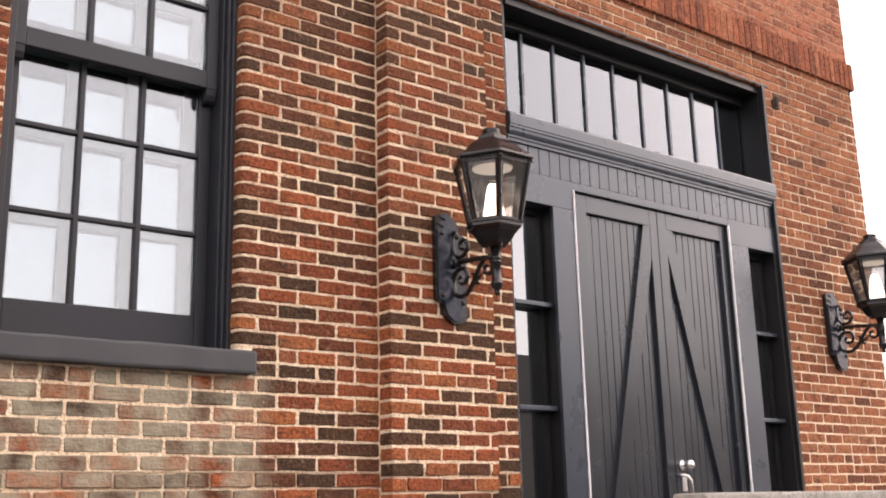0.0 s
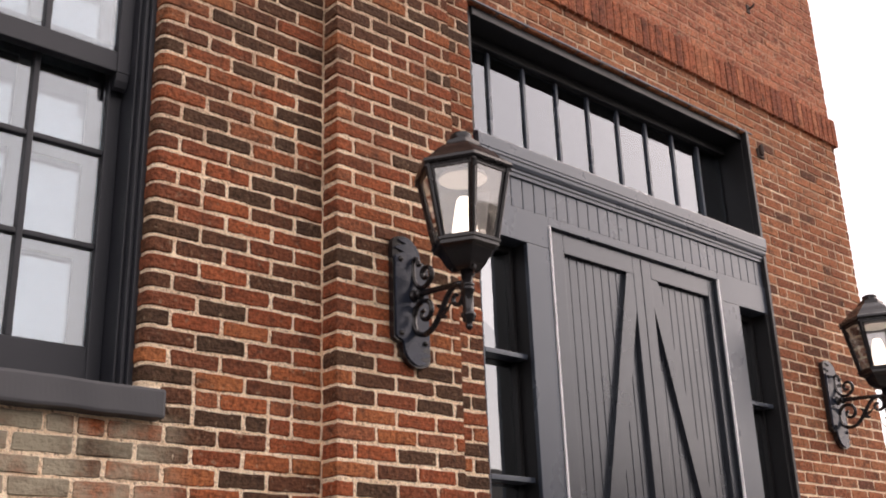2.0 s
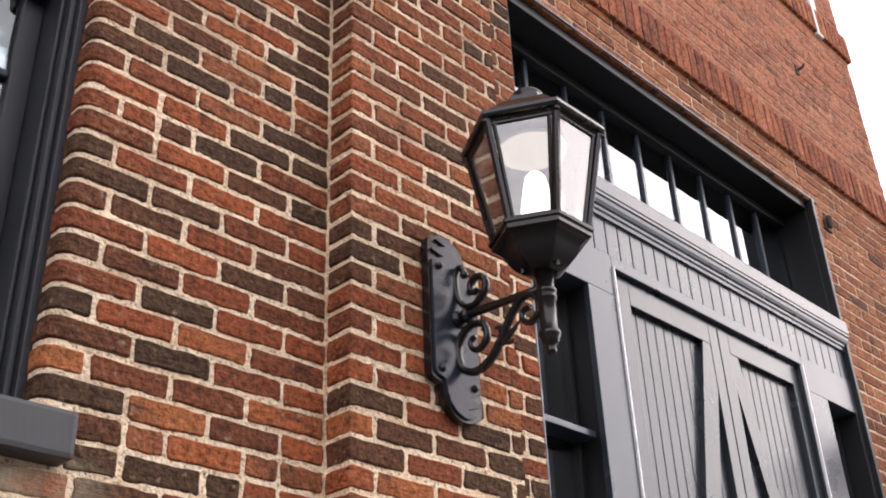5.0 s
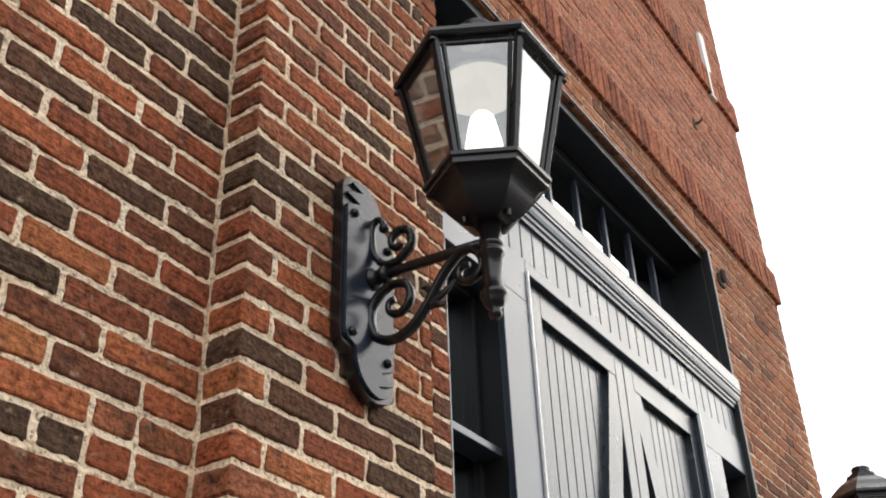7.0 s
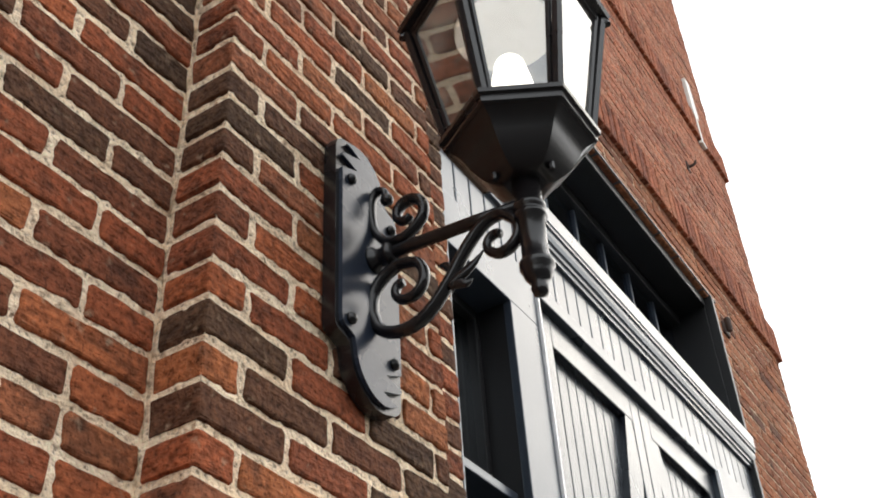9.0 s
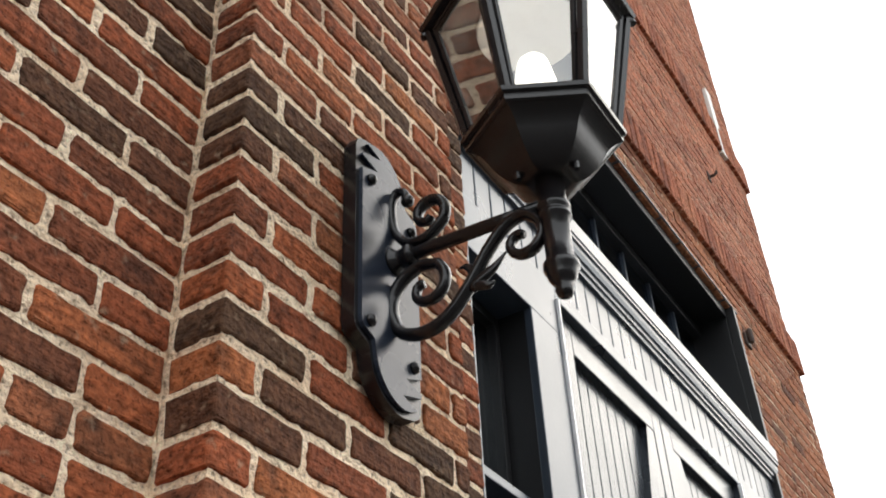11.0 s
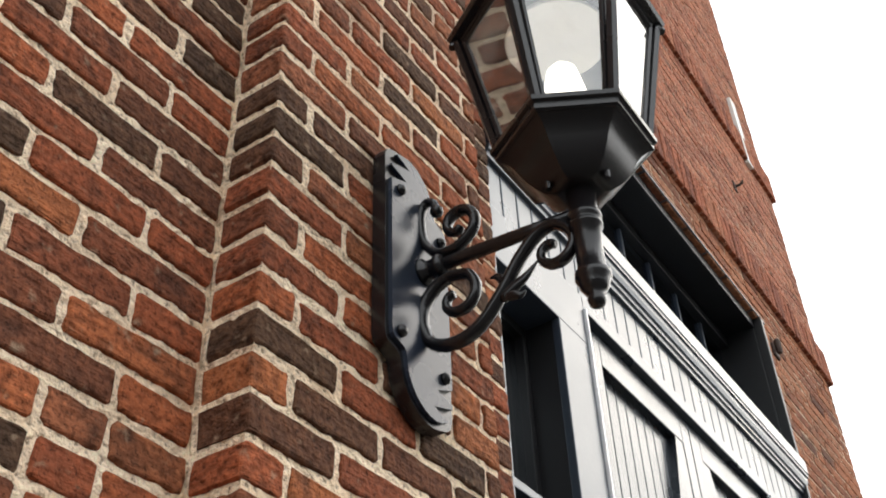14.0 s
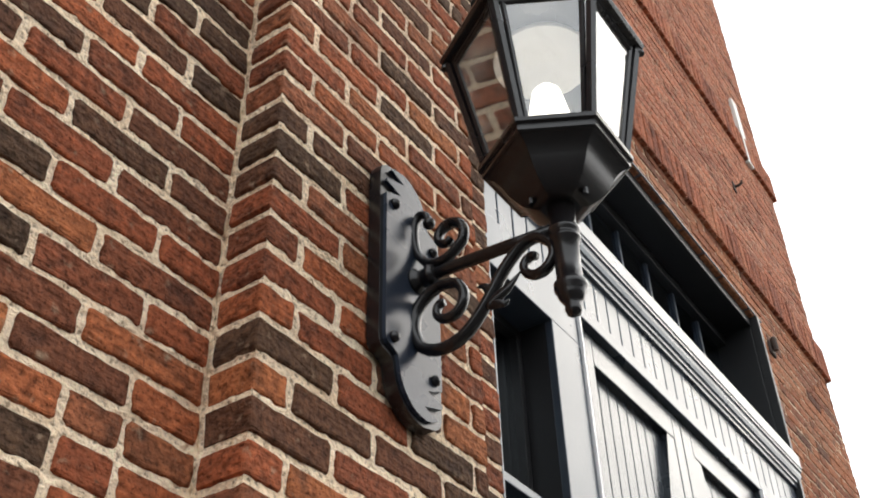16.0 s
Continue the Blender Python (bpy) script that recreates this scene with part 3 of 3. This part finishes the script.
def plate_outline(w, z0, z1, cusps):
    """Outline of a backplate: a stepped lobe at one shoulder, the other full, turned half round at the lower end. cusps: two notches in the full shoulder."""
    half = [(-w, z1 - 0.082), (-w * 0.46, z1 - 0.062), (-w, z1 - 0.052), (-w * 0.97, z1 - 0.044), (-w * 0.34, z1 - 0.026), (-w * 0.82, z1 - 0.014), (-w * 0.60, z1 - 0.004)] if cusps else \
           [(-w, z1 - 0.036), (-w * 0.94, z1 - 0.020), (-w * 0.80, z1 - 0.010), (-w * 0.54, z1 - 0.003)]
    for i in range(9):
        a = radians(92 - i * 11)
        half.append((w * (-0.36 + 0.90 * math.cos(a)), z1 - 0.086 + 0.086 * math.sin(a)))
    half += [(w * 0.58, z1 - 0.094), (w * 0.70, z1 - 0.099), (w * 0.90, z1 - 0.104), (w * 0.97, z1 - 0.110), (w, z1 - 0.124)]
    return half + [(-x, z0 + z1 - z) for x, z in half]


def wall_lantern(at):
    """A six-sided lantern on a scrolled arm. Origin on the wall's face, below the plate."""
    lamp = empty("wall_lantern", at, "black iron six-sided wall lantern on a scrolled bracket", "wall lantern", "lanterns beside the doors")
    zb = 0.0                                 # the plate runs from here up
    P = -0.004

    def put(nm, bm, mat=IRON, label="", smooth=False, parent=None):
        return part(nm, bm, mat, parent or lamp, label, smooth)
    outline = [(x - 0.008, z) for x, z in plate_outline(0.094, 0.022, 0.569, False)]
    plate = put("backplate", prism(outline, "y", P, -0.031), IRON, "iron backplate with lobed ends")
    inner = [(x - 0.007, z) for x, z in plate_outline(0.085, 0.031, 0.560, True)]
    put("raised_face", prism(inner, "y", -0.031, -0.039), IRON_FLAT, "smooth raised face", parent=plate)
    for x, z in ((-0.068, 0.462), (0.054, 0.124), (-0.070, 0.152), (0.056, 0.420)):
        bm = bmesh.new()
        lathe([(0.011, 0), (0.011, 0.006), (0.007, 0.011), (0.003, 0.013)], 10, bm=bm)
        for v in bm.verts:
            v.co = Vector((x + v.co.x, -0.038 - v.co.z, z + v.co.y))
        bmesh.ops.recalc_face_normals(bm, faces=bm.faces)
        put("bolt", bm, IRON, smooth=True, parent=plate)
    ay = -0.354                              # axis of the lantern, away from the wall
    # arm with its collar
    put("arm", tube([(0, -0.03, 0.315), (0, -0.12, 0.313), (0, -0.24, 0.304), (0, ay, 0.293)], [0.014, 0.0125, 0.012, 0.012], 12), smooth=True)
    bm = bmesh.new()
    lathe([(0.026, 0), (0.026, 0.008), (0.018, 0.014), (0.018, 0.03), (0.022, 0.034), (0.022, 0.042), (0.014, 0.05)], 18, bm=bm)
    for v in bm.verts:
        v.co = Vector((v.co.x, -0.037 - v.co.z, 0.315 + v.co.y))
    bmesh.ops.recalc_face_normals(bm, faces=bm.faces)
    put("collar", bm, smooth=True)
    # upper scroll: a C with curled ends, resting on the arm
    up = [(0, -0.066, 0.444), (0, -0.063, 0.461), (0, -0.049, 0.469), (0, -0.037, 0.455), (0, -0.035, 0.424), (0, -0.042, 0.384), (0, -0.066, 0.352), (0, -0.102, 0.346), (0, -0.132, 0.364)] + spiral(-0.108, 0.392, 0.036, 0.009, -25, 310, 14)
    up = [(q[0], q[1] * 1.06, 0.345 + (q[2] - 0.352) * 1.10) for q in up]
    up = smooth_path(up, 3)
    put("upper_scroll", tube(up, [0.0105 - 0.003 * abs(2 * i / len(up) - 1) for i in range(len(up))], 9, flat=1.25), smooth=True)
    put("scroll_ball", lathe([(0.003, -0.012), (0.011, -0.007), (0.013, 0.0), (0.011, 0.007), (0.003, 0.012)], 10, (0, -0.072, 0.443)), smooth=True)
    # lower scroll: a large curl that sweeps out to the post and curls back
    lo = spiral(-0.104, 0.232, 0.010, 0.047, -250, 60, 18) + spiral(-0.102, 0.218, 0.064, 0.068, 95, 200, 9) + [(0, -0.054, 0.160), (0, -0.098, 0.142), (0, -0.147, 0.156), (0, -0.192, 0.202), (0, -0.230, 0.255), (0, -0.268, 0.290), (0, -0.300, 0.296)] + spiral(-0.292, 0.246, 0.044, 0.010, 55, -290, 18)
    lo = smooth_path(lo, 3)
    put("lower_scroll", tube(lo, [0.0115 - 0.004 * abs(2 * i / len(lo) - 1) for i in range(len(lo))], 9, flat=1.25), smooth=True)
    for tip, fat in (([(0, -0.190, 0.192), (0, -0.212, 0.204), (0, -0.236, 0.214), (0, -0.262, 0.236)], 0.013), ([(0, -0.200, 0.212), (0, -0.194, 0.230), (0, -0.184, 0.240), (0, -0.172, 0.242)], 0.010),
                     ([(0, -0.196, 0.196), (0, -0.212, 0.190), (0, -0.226, 0.184), (0, -0.236, 0.190)], 0.011)):
        pts = smooth_path(tip, 3)            # leaf on the lower scroll
        put("leaf_tip", tube(pts, [fat * (1.0 - 0.85 * (i / (len(pts) - 1)) ** 2) for i in range(len(pts))], 8, flat=0.7), smooth=True)
    # post with rings and a finial below
    put("post", lathe([(0.004, 0.103), (0.012, 0.107), (0.015, 0.117), (0.011, 0.126), (0.018, 0.132), (0.024, 0.142), (0.024, 0.150), (0.029, 0.156), (0.029, 0.166), (0.0225, 0.170),
                       (0.0225, 0.254), (0.028, 0.258), (0.028, 0.264), (0.024, 0.267), (0.024, 0.272), (0.028, 0.276), (0.028, 0.284), (0.023, 0.288), (0.025, 0.352)], 20, (0, ay, 0)), smooth=True)
    T6, HEAD = radians(0), -0.010
    put("bowl", lathe([(0.037, 0.344), (0.054, 0.348), (0.067, 0.356), (0.080, 0.369), (0.090, 0.383), (0.098, 0.397), (0.104, 0.409), (0.113, 0.419), (0.122, 0.425), (0.129, 0.429)], 6, (0, ay, HEAD), T6, crisp=True), label="six-sided dished iron bowl")
    put("lip", lathe([(0.129, 0.428), (0.135, 0.431), (0.135, 0.444), (0.142, 0.447), (0.143, 0.456), (0.128, 0.461)], 6, (0, ay, HEAD), T6))
    for a in (20, 140, 260):
        put("screw", lathe([(0.006, 0.33), (0.006, 0.342), (0.005, 0.356)], 8, (0.055 * math.cos(radians(a)), ay + 0.055 * math.sin(radians(a)), 0.012 + HEAD)))
    g0, g1, r0, r1 = 0.457, 0.752, 0.127, 0.187
    corner = [Vector((math.cos(T6 + i * math.pi / 3), math.sin(T6 + i * math.pi / 3), 0)) for i in range(6)]
    base = Vector((0, ay, HEAD))
    for i in range(6):
        a, b = corner[i], corner[(i + 1) % 6]
        put("corner_bar", tube([base + a * r0 + Vector((0, 0, g0)), base + a * r1 + Vector((0, 0, g1))], 0.0105, 6))
        bm = bmesh.new()
        q = [base + a * (r0 - 0.004) + Vector((0, 0, g0)), base + b * (r0 - 0.004) + Vector((0, 0, g0)), base + b * (r1 - 0.004) + Vector((0, 0, g1)), base + a * (r1 - 0.004) + Vector((0, 0, g1))]
        bm.faces.new([bm.verts.new(v) for v in q])
        put("pane", bm, GLASS_LAMP, "clear glass pane")
        # thin frame round the pane
        bm = bmesh.new()
        for (u0, v0), (u1, v1) in (((0.085, 0.0), (0.085, 1.0)), ((0.915, 0.0), (0.915, 1.0)), ((0.0, 0.018), (1.0, 0.018)), ((0.0, 0.935), (1.0, 0.935)), ((0.0, 0.972), (1.0, 0.972))):
            def on(u, v):
                return (q[0] * (1 - u) + q[1] * u) * (1 - v) + (q[3] * (1 - u) + q[2] * u) * v
            tube([on(u0, v0), on(u1, v1)], 0.0062, 6, bm)
        put("pane_frame", bm)
        put("eave_screw", lathe([(0.008, 0), (0.008, 0.006), (0.004, 0.011)], 8, tuple(base + a * (r1 + 0.008) + Vector((0, 0, g1 - 0.018)))))
    put("roof", lathe([(0.180, 0.744), (0.201, 0.748), (0.206, 0.756), (0.203, 0.768), (0.188, 0.776), (0.160, 0.800), (0.132, 0.828), (0.102, 0.852), (0.078, 0.868), (0.074, 0.884), (0.060, 0.890)], 6, (0, ay, HEAD), T6), label="six-sided hipped iron roof")
    put("reflector", lathe([(0.096, 0.728), (0.098, 0.733), (0.094, 0.7425)], 28, (0, ay, HEAD)), WHITE, "round white reflector under the roof")
    put("roof_finial", lathe([(0.056, 0.886), (0.056, 0.895), (0.044, 0.902), (0.040, 0.909), (0.046, 0.916), (0.040, 0.926), (0.020, 0.933)], 14, (0, ay, HEAD)), smooth=True)
    put("candle_globe", lathe([(0.056, 0.462), (0.055, 0.482), (0.045, 0.545), (0.035, 0.605), (0.028, 0.640), (0.019, 0.652), (0.004, 0.656)], 20, (0, ay, HEAD)), FROST, "white frosted candle-shaped globe", True)
    put("socket", lathe([(0.035, 0.455), (0.04, 0.462), (0.03, 0.466)], 16, (0, ay, HEAD)))
    return lamp


lamp_near = wall_lantern((3.500, PIL, 2.382))
lamp_far = copy_thing(lamp_near, pose(7.025, WALL, 2.378))

# ---- small things on the wall ----
plaque = tagged(link("wall_plaque", boxed(7.19, 7.27, 4.078, WALL + 0.004, 5.95, 6.52, 0.004), WHITE), "narrow white board fixed upright on the upper brick wall", "board")
hook = empty("wall_hook", (6.73, WALL, 5.41), "small black iron hook in the upper brick wall", "hook")
part("shank", tube([(0, 0.01, 0), (0, -0.03, 0), (0, -0.045, 0.008), (0, -0.048, 0.024)], [0.008, 0.008, 0.007, 0.005], 8), RUST, hook)
part("hook_plate", boxed(-0.022, 0.016, -0.006, 0.004, -0.035, 0.03, 0.003), RUST, hook)
pintle = empty("door_pintle", (6.60, WALL, 4.27), "rusty iron hinge pintle beside the door opening", "pintle")
part("pintle_plate", boxed(-0.035, 0.04, -0.01, 0.004, -0.03, 0.035, 0.006), RUST, pintle)
part("pintle_pin", lathe([(0.012, -0.02), (0.016, 0.0), (0.016, 0.045), (0.01, 0.055)], 10, (-0.01, -0.024, 0)), RUST, pintle)


# ---- bare trees beyond the corner ----
def bare_tree(at, height, seed):
    rng = random.Random(seed)
    tree = empty("tree", at, "bare leafless tree beyond the building", "tree", "bare trees")
    trunk, limbs = bmesh.new(), bmesh.new()

    def grow(p, d, r, ln, depth, bm):
        pts, rad = [p], [r]
        for k in range(3):
            d = (d + Vector((rng.uniform(-.25, .25), rng.uniform(-.25, .25), rng.uniform(-.05, .2)))).normalized()
            p = p + d * ln / 3
            pts.append(p)
            rad.append(r * (1 - 0.14 * (k + 1)))
        tube(pts, rad, 6 if depth < 2 else 4, bm)
        if depth < 5:
            for _ in range(3 if depth < 4 else 4):
                t = rng.uniform(0.35, 1.0)
                q = pts[1] + (pts[3] - pts[1]) * t
                e = (d + Vector((rng.uniform(-1, 1), rng.uniform(-1, 1), rng.uniform(-0.2, 0.8))) * 0.8).normalized()
                grow(q, e, r * 0.55, ln * rng.uniform(0.6, 0.8), depth + 1, limbs)
    grow(Vector((0, 0, 0)), Vector((0, 0, 1)), height * 0.022, height * 0.38, 0, trunk)
    part("trunk", trunk, BARK, tree)
    part("crown", limbs, BARK, tree, "bare branches and twigs")
    return tree


bare_tree((20.4, 9.7, 0), 5.9, 5)
bare_tree((21.9, 10.1, 0), 6.3, 3)
bare_tree((24.5, 11.0, 0), 5.9, 8)


# ---- bricks ----
def wander(rng, n, amp):
    """A gently wavering edge: n small offsets."""
    p1, p2, a1, a2 = rng.uniform(0, 6.3), rng.uniform(0, 6.3), rng.uniform(0.2, 1.0), rng.uniform(0.1, 0.7)
    return [amp * (a1 * math.sin(p1 + 5.0 * i / n) + a2 * math.sin(p2 + 13.0 * i / n) + rng.uniform(-0.5, 0.5)) for i in range(n)]


def brick_shape(length, height, depth, rng, fine=False):
    """Verts and faces of one brick: face towards -y, centre of the face at the origin, worn wavering edges."""
    hl, hh = length / 2, height / 2
    tall = height > length
    m = max(2, round(max(length, height) / (0.018 if fine else 0.045)))
    amp = 0.0019 if fine else 0.0016

    def side(n):
        return [(i + 1) / (n + 1) for i in range(n)]
    nx, nz = (1, m) if tall else (m, 1)
    ring = []
    c = [rng.uniform(0.002, 0.0065) for _ in range(4)]
    for (x0, z0), (x1, z1), n, k in (((-hl, -hh), (hl, -hh), nx, 0), ((hl, -hh), (hl, hh), nz, 1), ((hl, hh), (-hl, hh), nx, 2), ((-hl, hh), (-hl, -hh), nz, 3)):
        ln = math.hypot(x1 - x0, z1 - z0)
        ts = [c[k] / ln] + side(n) + [1 - c[(k + 1) % 4] / ln]
        for t, w in zip(ts, wander(rng, n + 2, amp)):
            ring.append((x0 + (x1 - x0) * t + (w if z0 != z1 else 0), z0 + (z1 - z0) * t + (w if x0 != x1 else 0)))
    v, f, n = [], [], len(ring)
    rings = ((0.0048, 0.0), (0.0018, 0.0013), (0.0, 0.0048), (0.0, depth)) if fine else ((0.0026, 0.0), (0.0, 0.0028), (0.0, depth))
    for inset, y in rings:
        for x, z in ring:
            v.append((x * (1 - inset / hl), y + (rng.uniform(-0.0006, 0.001) if y < 0.004 else 0), z * (1 - inset / hh)))
    f.append(tuple(range(n)))
    for k in range(len(rings) - 1):
        for i in range(n):
            j = (i + 1) % n
            f.append((k * n + j, k * n + i, (k + 1) * n + i, (k + 1) * n + j))
    return v, f


def round_brick(length, height, depth, radius, rng):
    """A jamb brick whose outer left edge is rounded off."""
    plan = [(-length / 2, depth), (-length / 2, radius)]
    for i in range(1, 7):
        a = radians(15 * i)
        plan.append((-length / 2 + radius - radius * math.cos(a), radius - radius * math.sin(a)))
    plan += [(length / 6, 0.0), (length / 2 - 0.004, 0.001), (length / 2, 0.005), (length / 2, depth)]
    v, f, n, hh = [], [], len(plan), height / 2
    for inset, z in ((0.005, -hh), (0.0, -hh + 0.005), (0.0, hh - 0.005), (0.005, hh)):
        for x, y in plan:
            v.append((x + rng.uniform(-.0008, .0008) + (inset if x < -length / 4 else -inset if x > length / 4 else 0), y + inset * (y < depth) + rng.uniform(-.0006, .0006), z + rng.uniform(-.001, .001)))
    f.append(tuple(range(n))[::-1])
    f.append(tuple(range(3 * n, 4 * n)))
    for k in range(3):
        for i in range(n):
            j = (i + 1) % n
            f.append((k * n + i, k * n + j, (k + 1) * n + j, (k + 1) * n + i))
    return v, f


shapes = {}


def shared(kind, length, depth, rng, mat):
    key = (kind, round(length, 3), depth, rng.randrange(8), mat.name)
    if key not in shapes:
        if kind == "round":
            v, f = round_brick(length, BRICK_H, depth, 0.030, rng)
        elif kind == "soldier":
            v, f = brick_shape(BRICK_H, length, depth, rng)
        else:
            v, f = brick_shape(length, BRICK_H + rng.uniform(-0.002, 0.002), depth, rng, True)
        me = bpy.data.meshes.new("brick")
        me.from_pydata(v, [], f)
        me.materials.append(mat)
        me.update()
        shapes[key] = me
    return shapes[key]


def courses(z0, z1, course, base):
    """The numbers and middle heights of the courses that lie wholly between z0 and z1."""
    k = math.ceil((z0 + BRICK_H / 2 - base) / course - 1e-6)
    while base + k * course + BRICK_H / 2 <= z1:
        yield k, base + k * course
        k += 1


def gaps_at(z, holes):
    return [(a, b) for a, b, c, d in holes if c - 0.03 < z < d + 0.005]


def lay(owner, x0, x1, z0, z1, face, depth, holes, near, seed, start=0.0, lim=300, round_at=None, one=BRICK, many=BRICKS, course=0.0668, base=2.335):
    """Brick courses in running bond between x0 and x1: those in the near stretch as single parts, the rest as one."""
    rng = random.Random(seed)
    V, F = [], []
    count = 0
    for k, z in courses(z0 + 0.008, z1 + 0.014, course, base):
        spans, cur = [], x0
        for a, b in sorted(gaps_at(z, holes)):
            if a > cur:
                spans.append((cur, a))
            cur = max(cur, b)
        if x1 > cur:
            spans.append((cur, x1))
        for a, b in spans:
            x = start + (k % 2) * PITCH / 2
            x += math.floor((a - x) / PITCH) * PITCH
            cuts = []
            while x < b:
                lo, hi = max(x, a), min(x + PITCH, b)
                if hi - lo > 0.055:
                    if hi - lo > 0.2 and rng.random() < 0.05:
                        m = lo + (hi - lo) * 0.5
                        cuts += [(lo, m), (m, hi)]
                    else:
                        cuts.append((lo, hi))
                elif hi - lo > 0:
                    cuts.append((lo, hi))
                x += PITCH
            if len(cuts) > 1 and cuts[0][1] - cuts[0][0] < 0.055:
                cuts[:2] = [(cuts[0][0], cuts[1][1])]
            if len(cuts) > 1 and cuts[-1][1] - cuts[-1][0] < 0.03:
                cuts[-2:] = [(cuts[-2][0], cuts[-1][1])]
            for lo, hi in cuts:
                jl, jr = (0.0 if lo <= a + 1e-6 else 0.0066), (0.0 if hi >= b - 1e-6 else 0.0066)
                lo, hi = lo + jl + rng.uniform(-.0018, .0018) * (jl > 0), hi - jr + rng.uniform(-.0018, .0018) * (jr > 0)
                ln = round((hi - lo) / 0.004) * 0.004
                if ln < 0.02:
                    continue
                is_round = round_at is not None and abs(lo - round_at[0]) < 0.01 and round_at[1] < z < round_at[2]
                cx, cz, cy = (lo + hi) / 2, z + rng.uniform(-.0018, .0018), face + rng.uniform(-.0018, .0022)
                if near[0] < cx < near[1] and near[2] < cz < near[3] and count < lim:
                    ob = new("brick", shared("round" if is_round else "plain", ln, depth, rng, one))
                    ob.parent = owner
                    ob.location, ob.rotation_euler = (cx, cy, cz), (rng.uniform(-.004, .004), rng.uniform(-.004, .004), rng.uniform(-.003, .003))
                    count += 1
                else:
                    v, f = round_brick(ln, BRICK_H, depth, 0.030, rng) if is_round else brick_shape(ln, BRICK_H, depth, rng)
                    s = len(V)
                    tilt = rng.uniform(-.004, .004)
                    V += [(cx + p[0], cy + p[1], cz + p[2] + p[0] * tilt) for p in v]
                    F += [tuple(i + s for i in q) for q in f]
    me = bpy.data.meshes.new("brickwork")
    me.from_pydata(V, [], F)
    me.materials.append(many)
    me.update()
    rest = new("brickwork", me)
    rest.parent = owner
    tagged(rest, kind="stuff")


def mortar_sheet(owner, a0, a1, z0, z1, face, across="x"):
    """The uneven surface of the joints: it swells here and there over the worn edges of the bricks."""
    step = 0.006
    na, nz = int((a1 - a0) / step) + 1, int((z1 - z0) / step) + 1
    V = []
    for k in range(nz + 1):
        z = z0 + (z1 - z0) * k / nz
        for i in range(na + 1):
            a = a0 + (a1 - a0) * i / na
            h = 0.0048 - 0.0032 * noise.noise((a * 62, face * 40, z * 62)) - 0.0020 * noise.noise((a * 21 + 7, face * 40, z * 21))
            d = face + max(h, 0.0026)
            V.append((a, d, z) if across == "x" else (d, a, z))
    n = na + 1
    F = [(k * n + i, k * n + i + 1, (k + 1) * n + i + 1, (k + 1) * n + i) for k in range(nz) for i in range(na)]
    if across != "x":
        F = [q[::-1] for q in F]
    me = bpy.data.meshes.new("mortar")
    me.from_pydata(V, [], F)
    me.materials.append(MORTAR)
    me.update()
    sheet = new("mortar", me)
    sheet.parent = owner
    tagged(sheet, kind="stuff")


mortar_sheet(wall_front, WIN_R + 0.034, PIL_L + 0.006, 1.70, BAND1, WALL)
mortar_sheet(wall_front, PIL_R - 0.006, DOOR_L - 0.004, 1.70, BAND1, WALL)
mortar_sheet(wall_front, 1.20, WIN_R + 0.034, 1.70, WIN_SILL - 0.1, WALL)
mortar_sheet(pilaster, PIL_L + 0.004, PIL_R - 0.004, 1.70, BAND1 - 0.003, PIL)
mortar_sheet(pilaster, PIL + 0.004, WALL + 0.006, 1.70, BAND1 - 0.003, PIL_L, "y")

HOLES = [(WIN_L, WIN_R, WIN_SILL, WIN_TOP), (1.235, 2.482, WIN_SILL - 0.1, WIN_SILL - 0.005), (PIL_L, PIL_R, 0, BAND1), (DOOR_L, DOOR_R, FLOOR, DOOR_TOP + 0.01)]
lay(wall_front, DOOR_L, EDGE_R, 0.0, BAND1 + 0.03, WALL, 0.07, HOLES, (0, 0, 0, 0), 15, 2.912, one=BRICK_SIDE, many=BRICKS_SIDE)
lay(wall_front, -1.2, DOOR_L, 0.0, BAND1 + 0.03, WALL, 0.07, HOLES, (2.3, 4.1, 1.9, 3.7), 11, 2.912, 300, (WIN_R, WIN_SILL, WIN_TOP))
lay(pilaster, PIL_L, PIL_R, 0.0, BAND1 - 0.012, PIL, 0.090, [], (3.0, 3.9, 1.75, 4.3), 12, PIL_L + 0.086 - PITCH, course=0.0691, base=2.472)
lay(wall_upper, -1.2, EDGE_R, BAND1 + 0.222, BAND2 + 0.03, WALL, 0.05, [], (4.6, EDGE_R, BAND1, 5.5), 13, 0.05, one=BRICK_UP, many=BRICKS_UP, base=BAND1 + 0.2305 + BRICK_H / 2)
lay(wall_upper, -1.2, EDGE_R, BAND2 + 0.222, TOP, WALL, 0.05, [], (0, 0, 0, 0), 14, 0.03, one=BRICK_UP, many=BRICKS_UP, base=BAND2 + 0.2305 + BRICK_H / 2)
for z, nm in ((BAND1, "belt_course"), (BAND2, "belt_course")):
    belt = tagged(link(nm, boxed(EDGE_L, EDGE_R + 0.015, WALL - 0.015, WALL + 0.06, z + 0.002, z + 0.213), MORTAR_RED), "proud red belt course of upright bricks", "belt course", "belt courses", "structure")
    rng = random.Random(int(z * 10))
    x = -1.2
    while x < EDGE_R + 0.02:
        ob = new("brick", shared("soldier", 0.213, 0.05, rng, BAND))
        ob.parent = belt
        ob.location = (x + rng.uniform(-.001, .001), WALL - 0.022 + rng.uniform(-.0015, .0015), z + 0.1075)
        ob.rotation_euler = (0, rng.uniform(-.006, .006), 0)
        x += 0.066
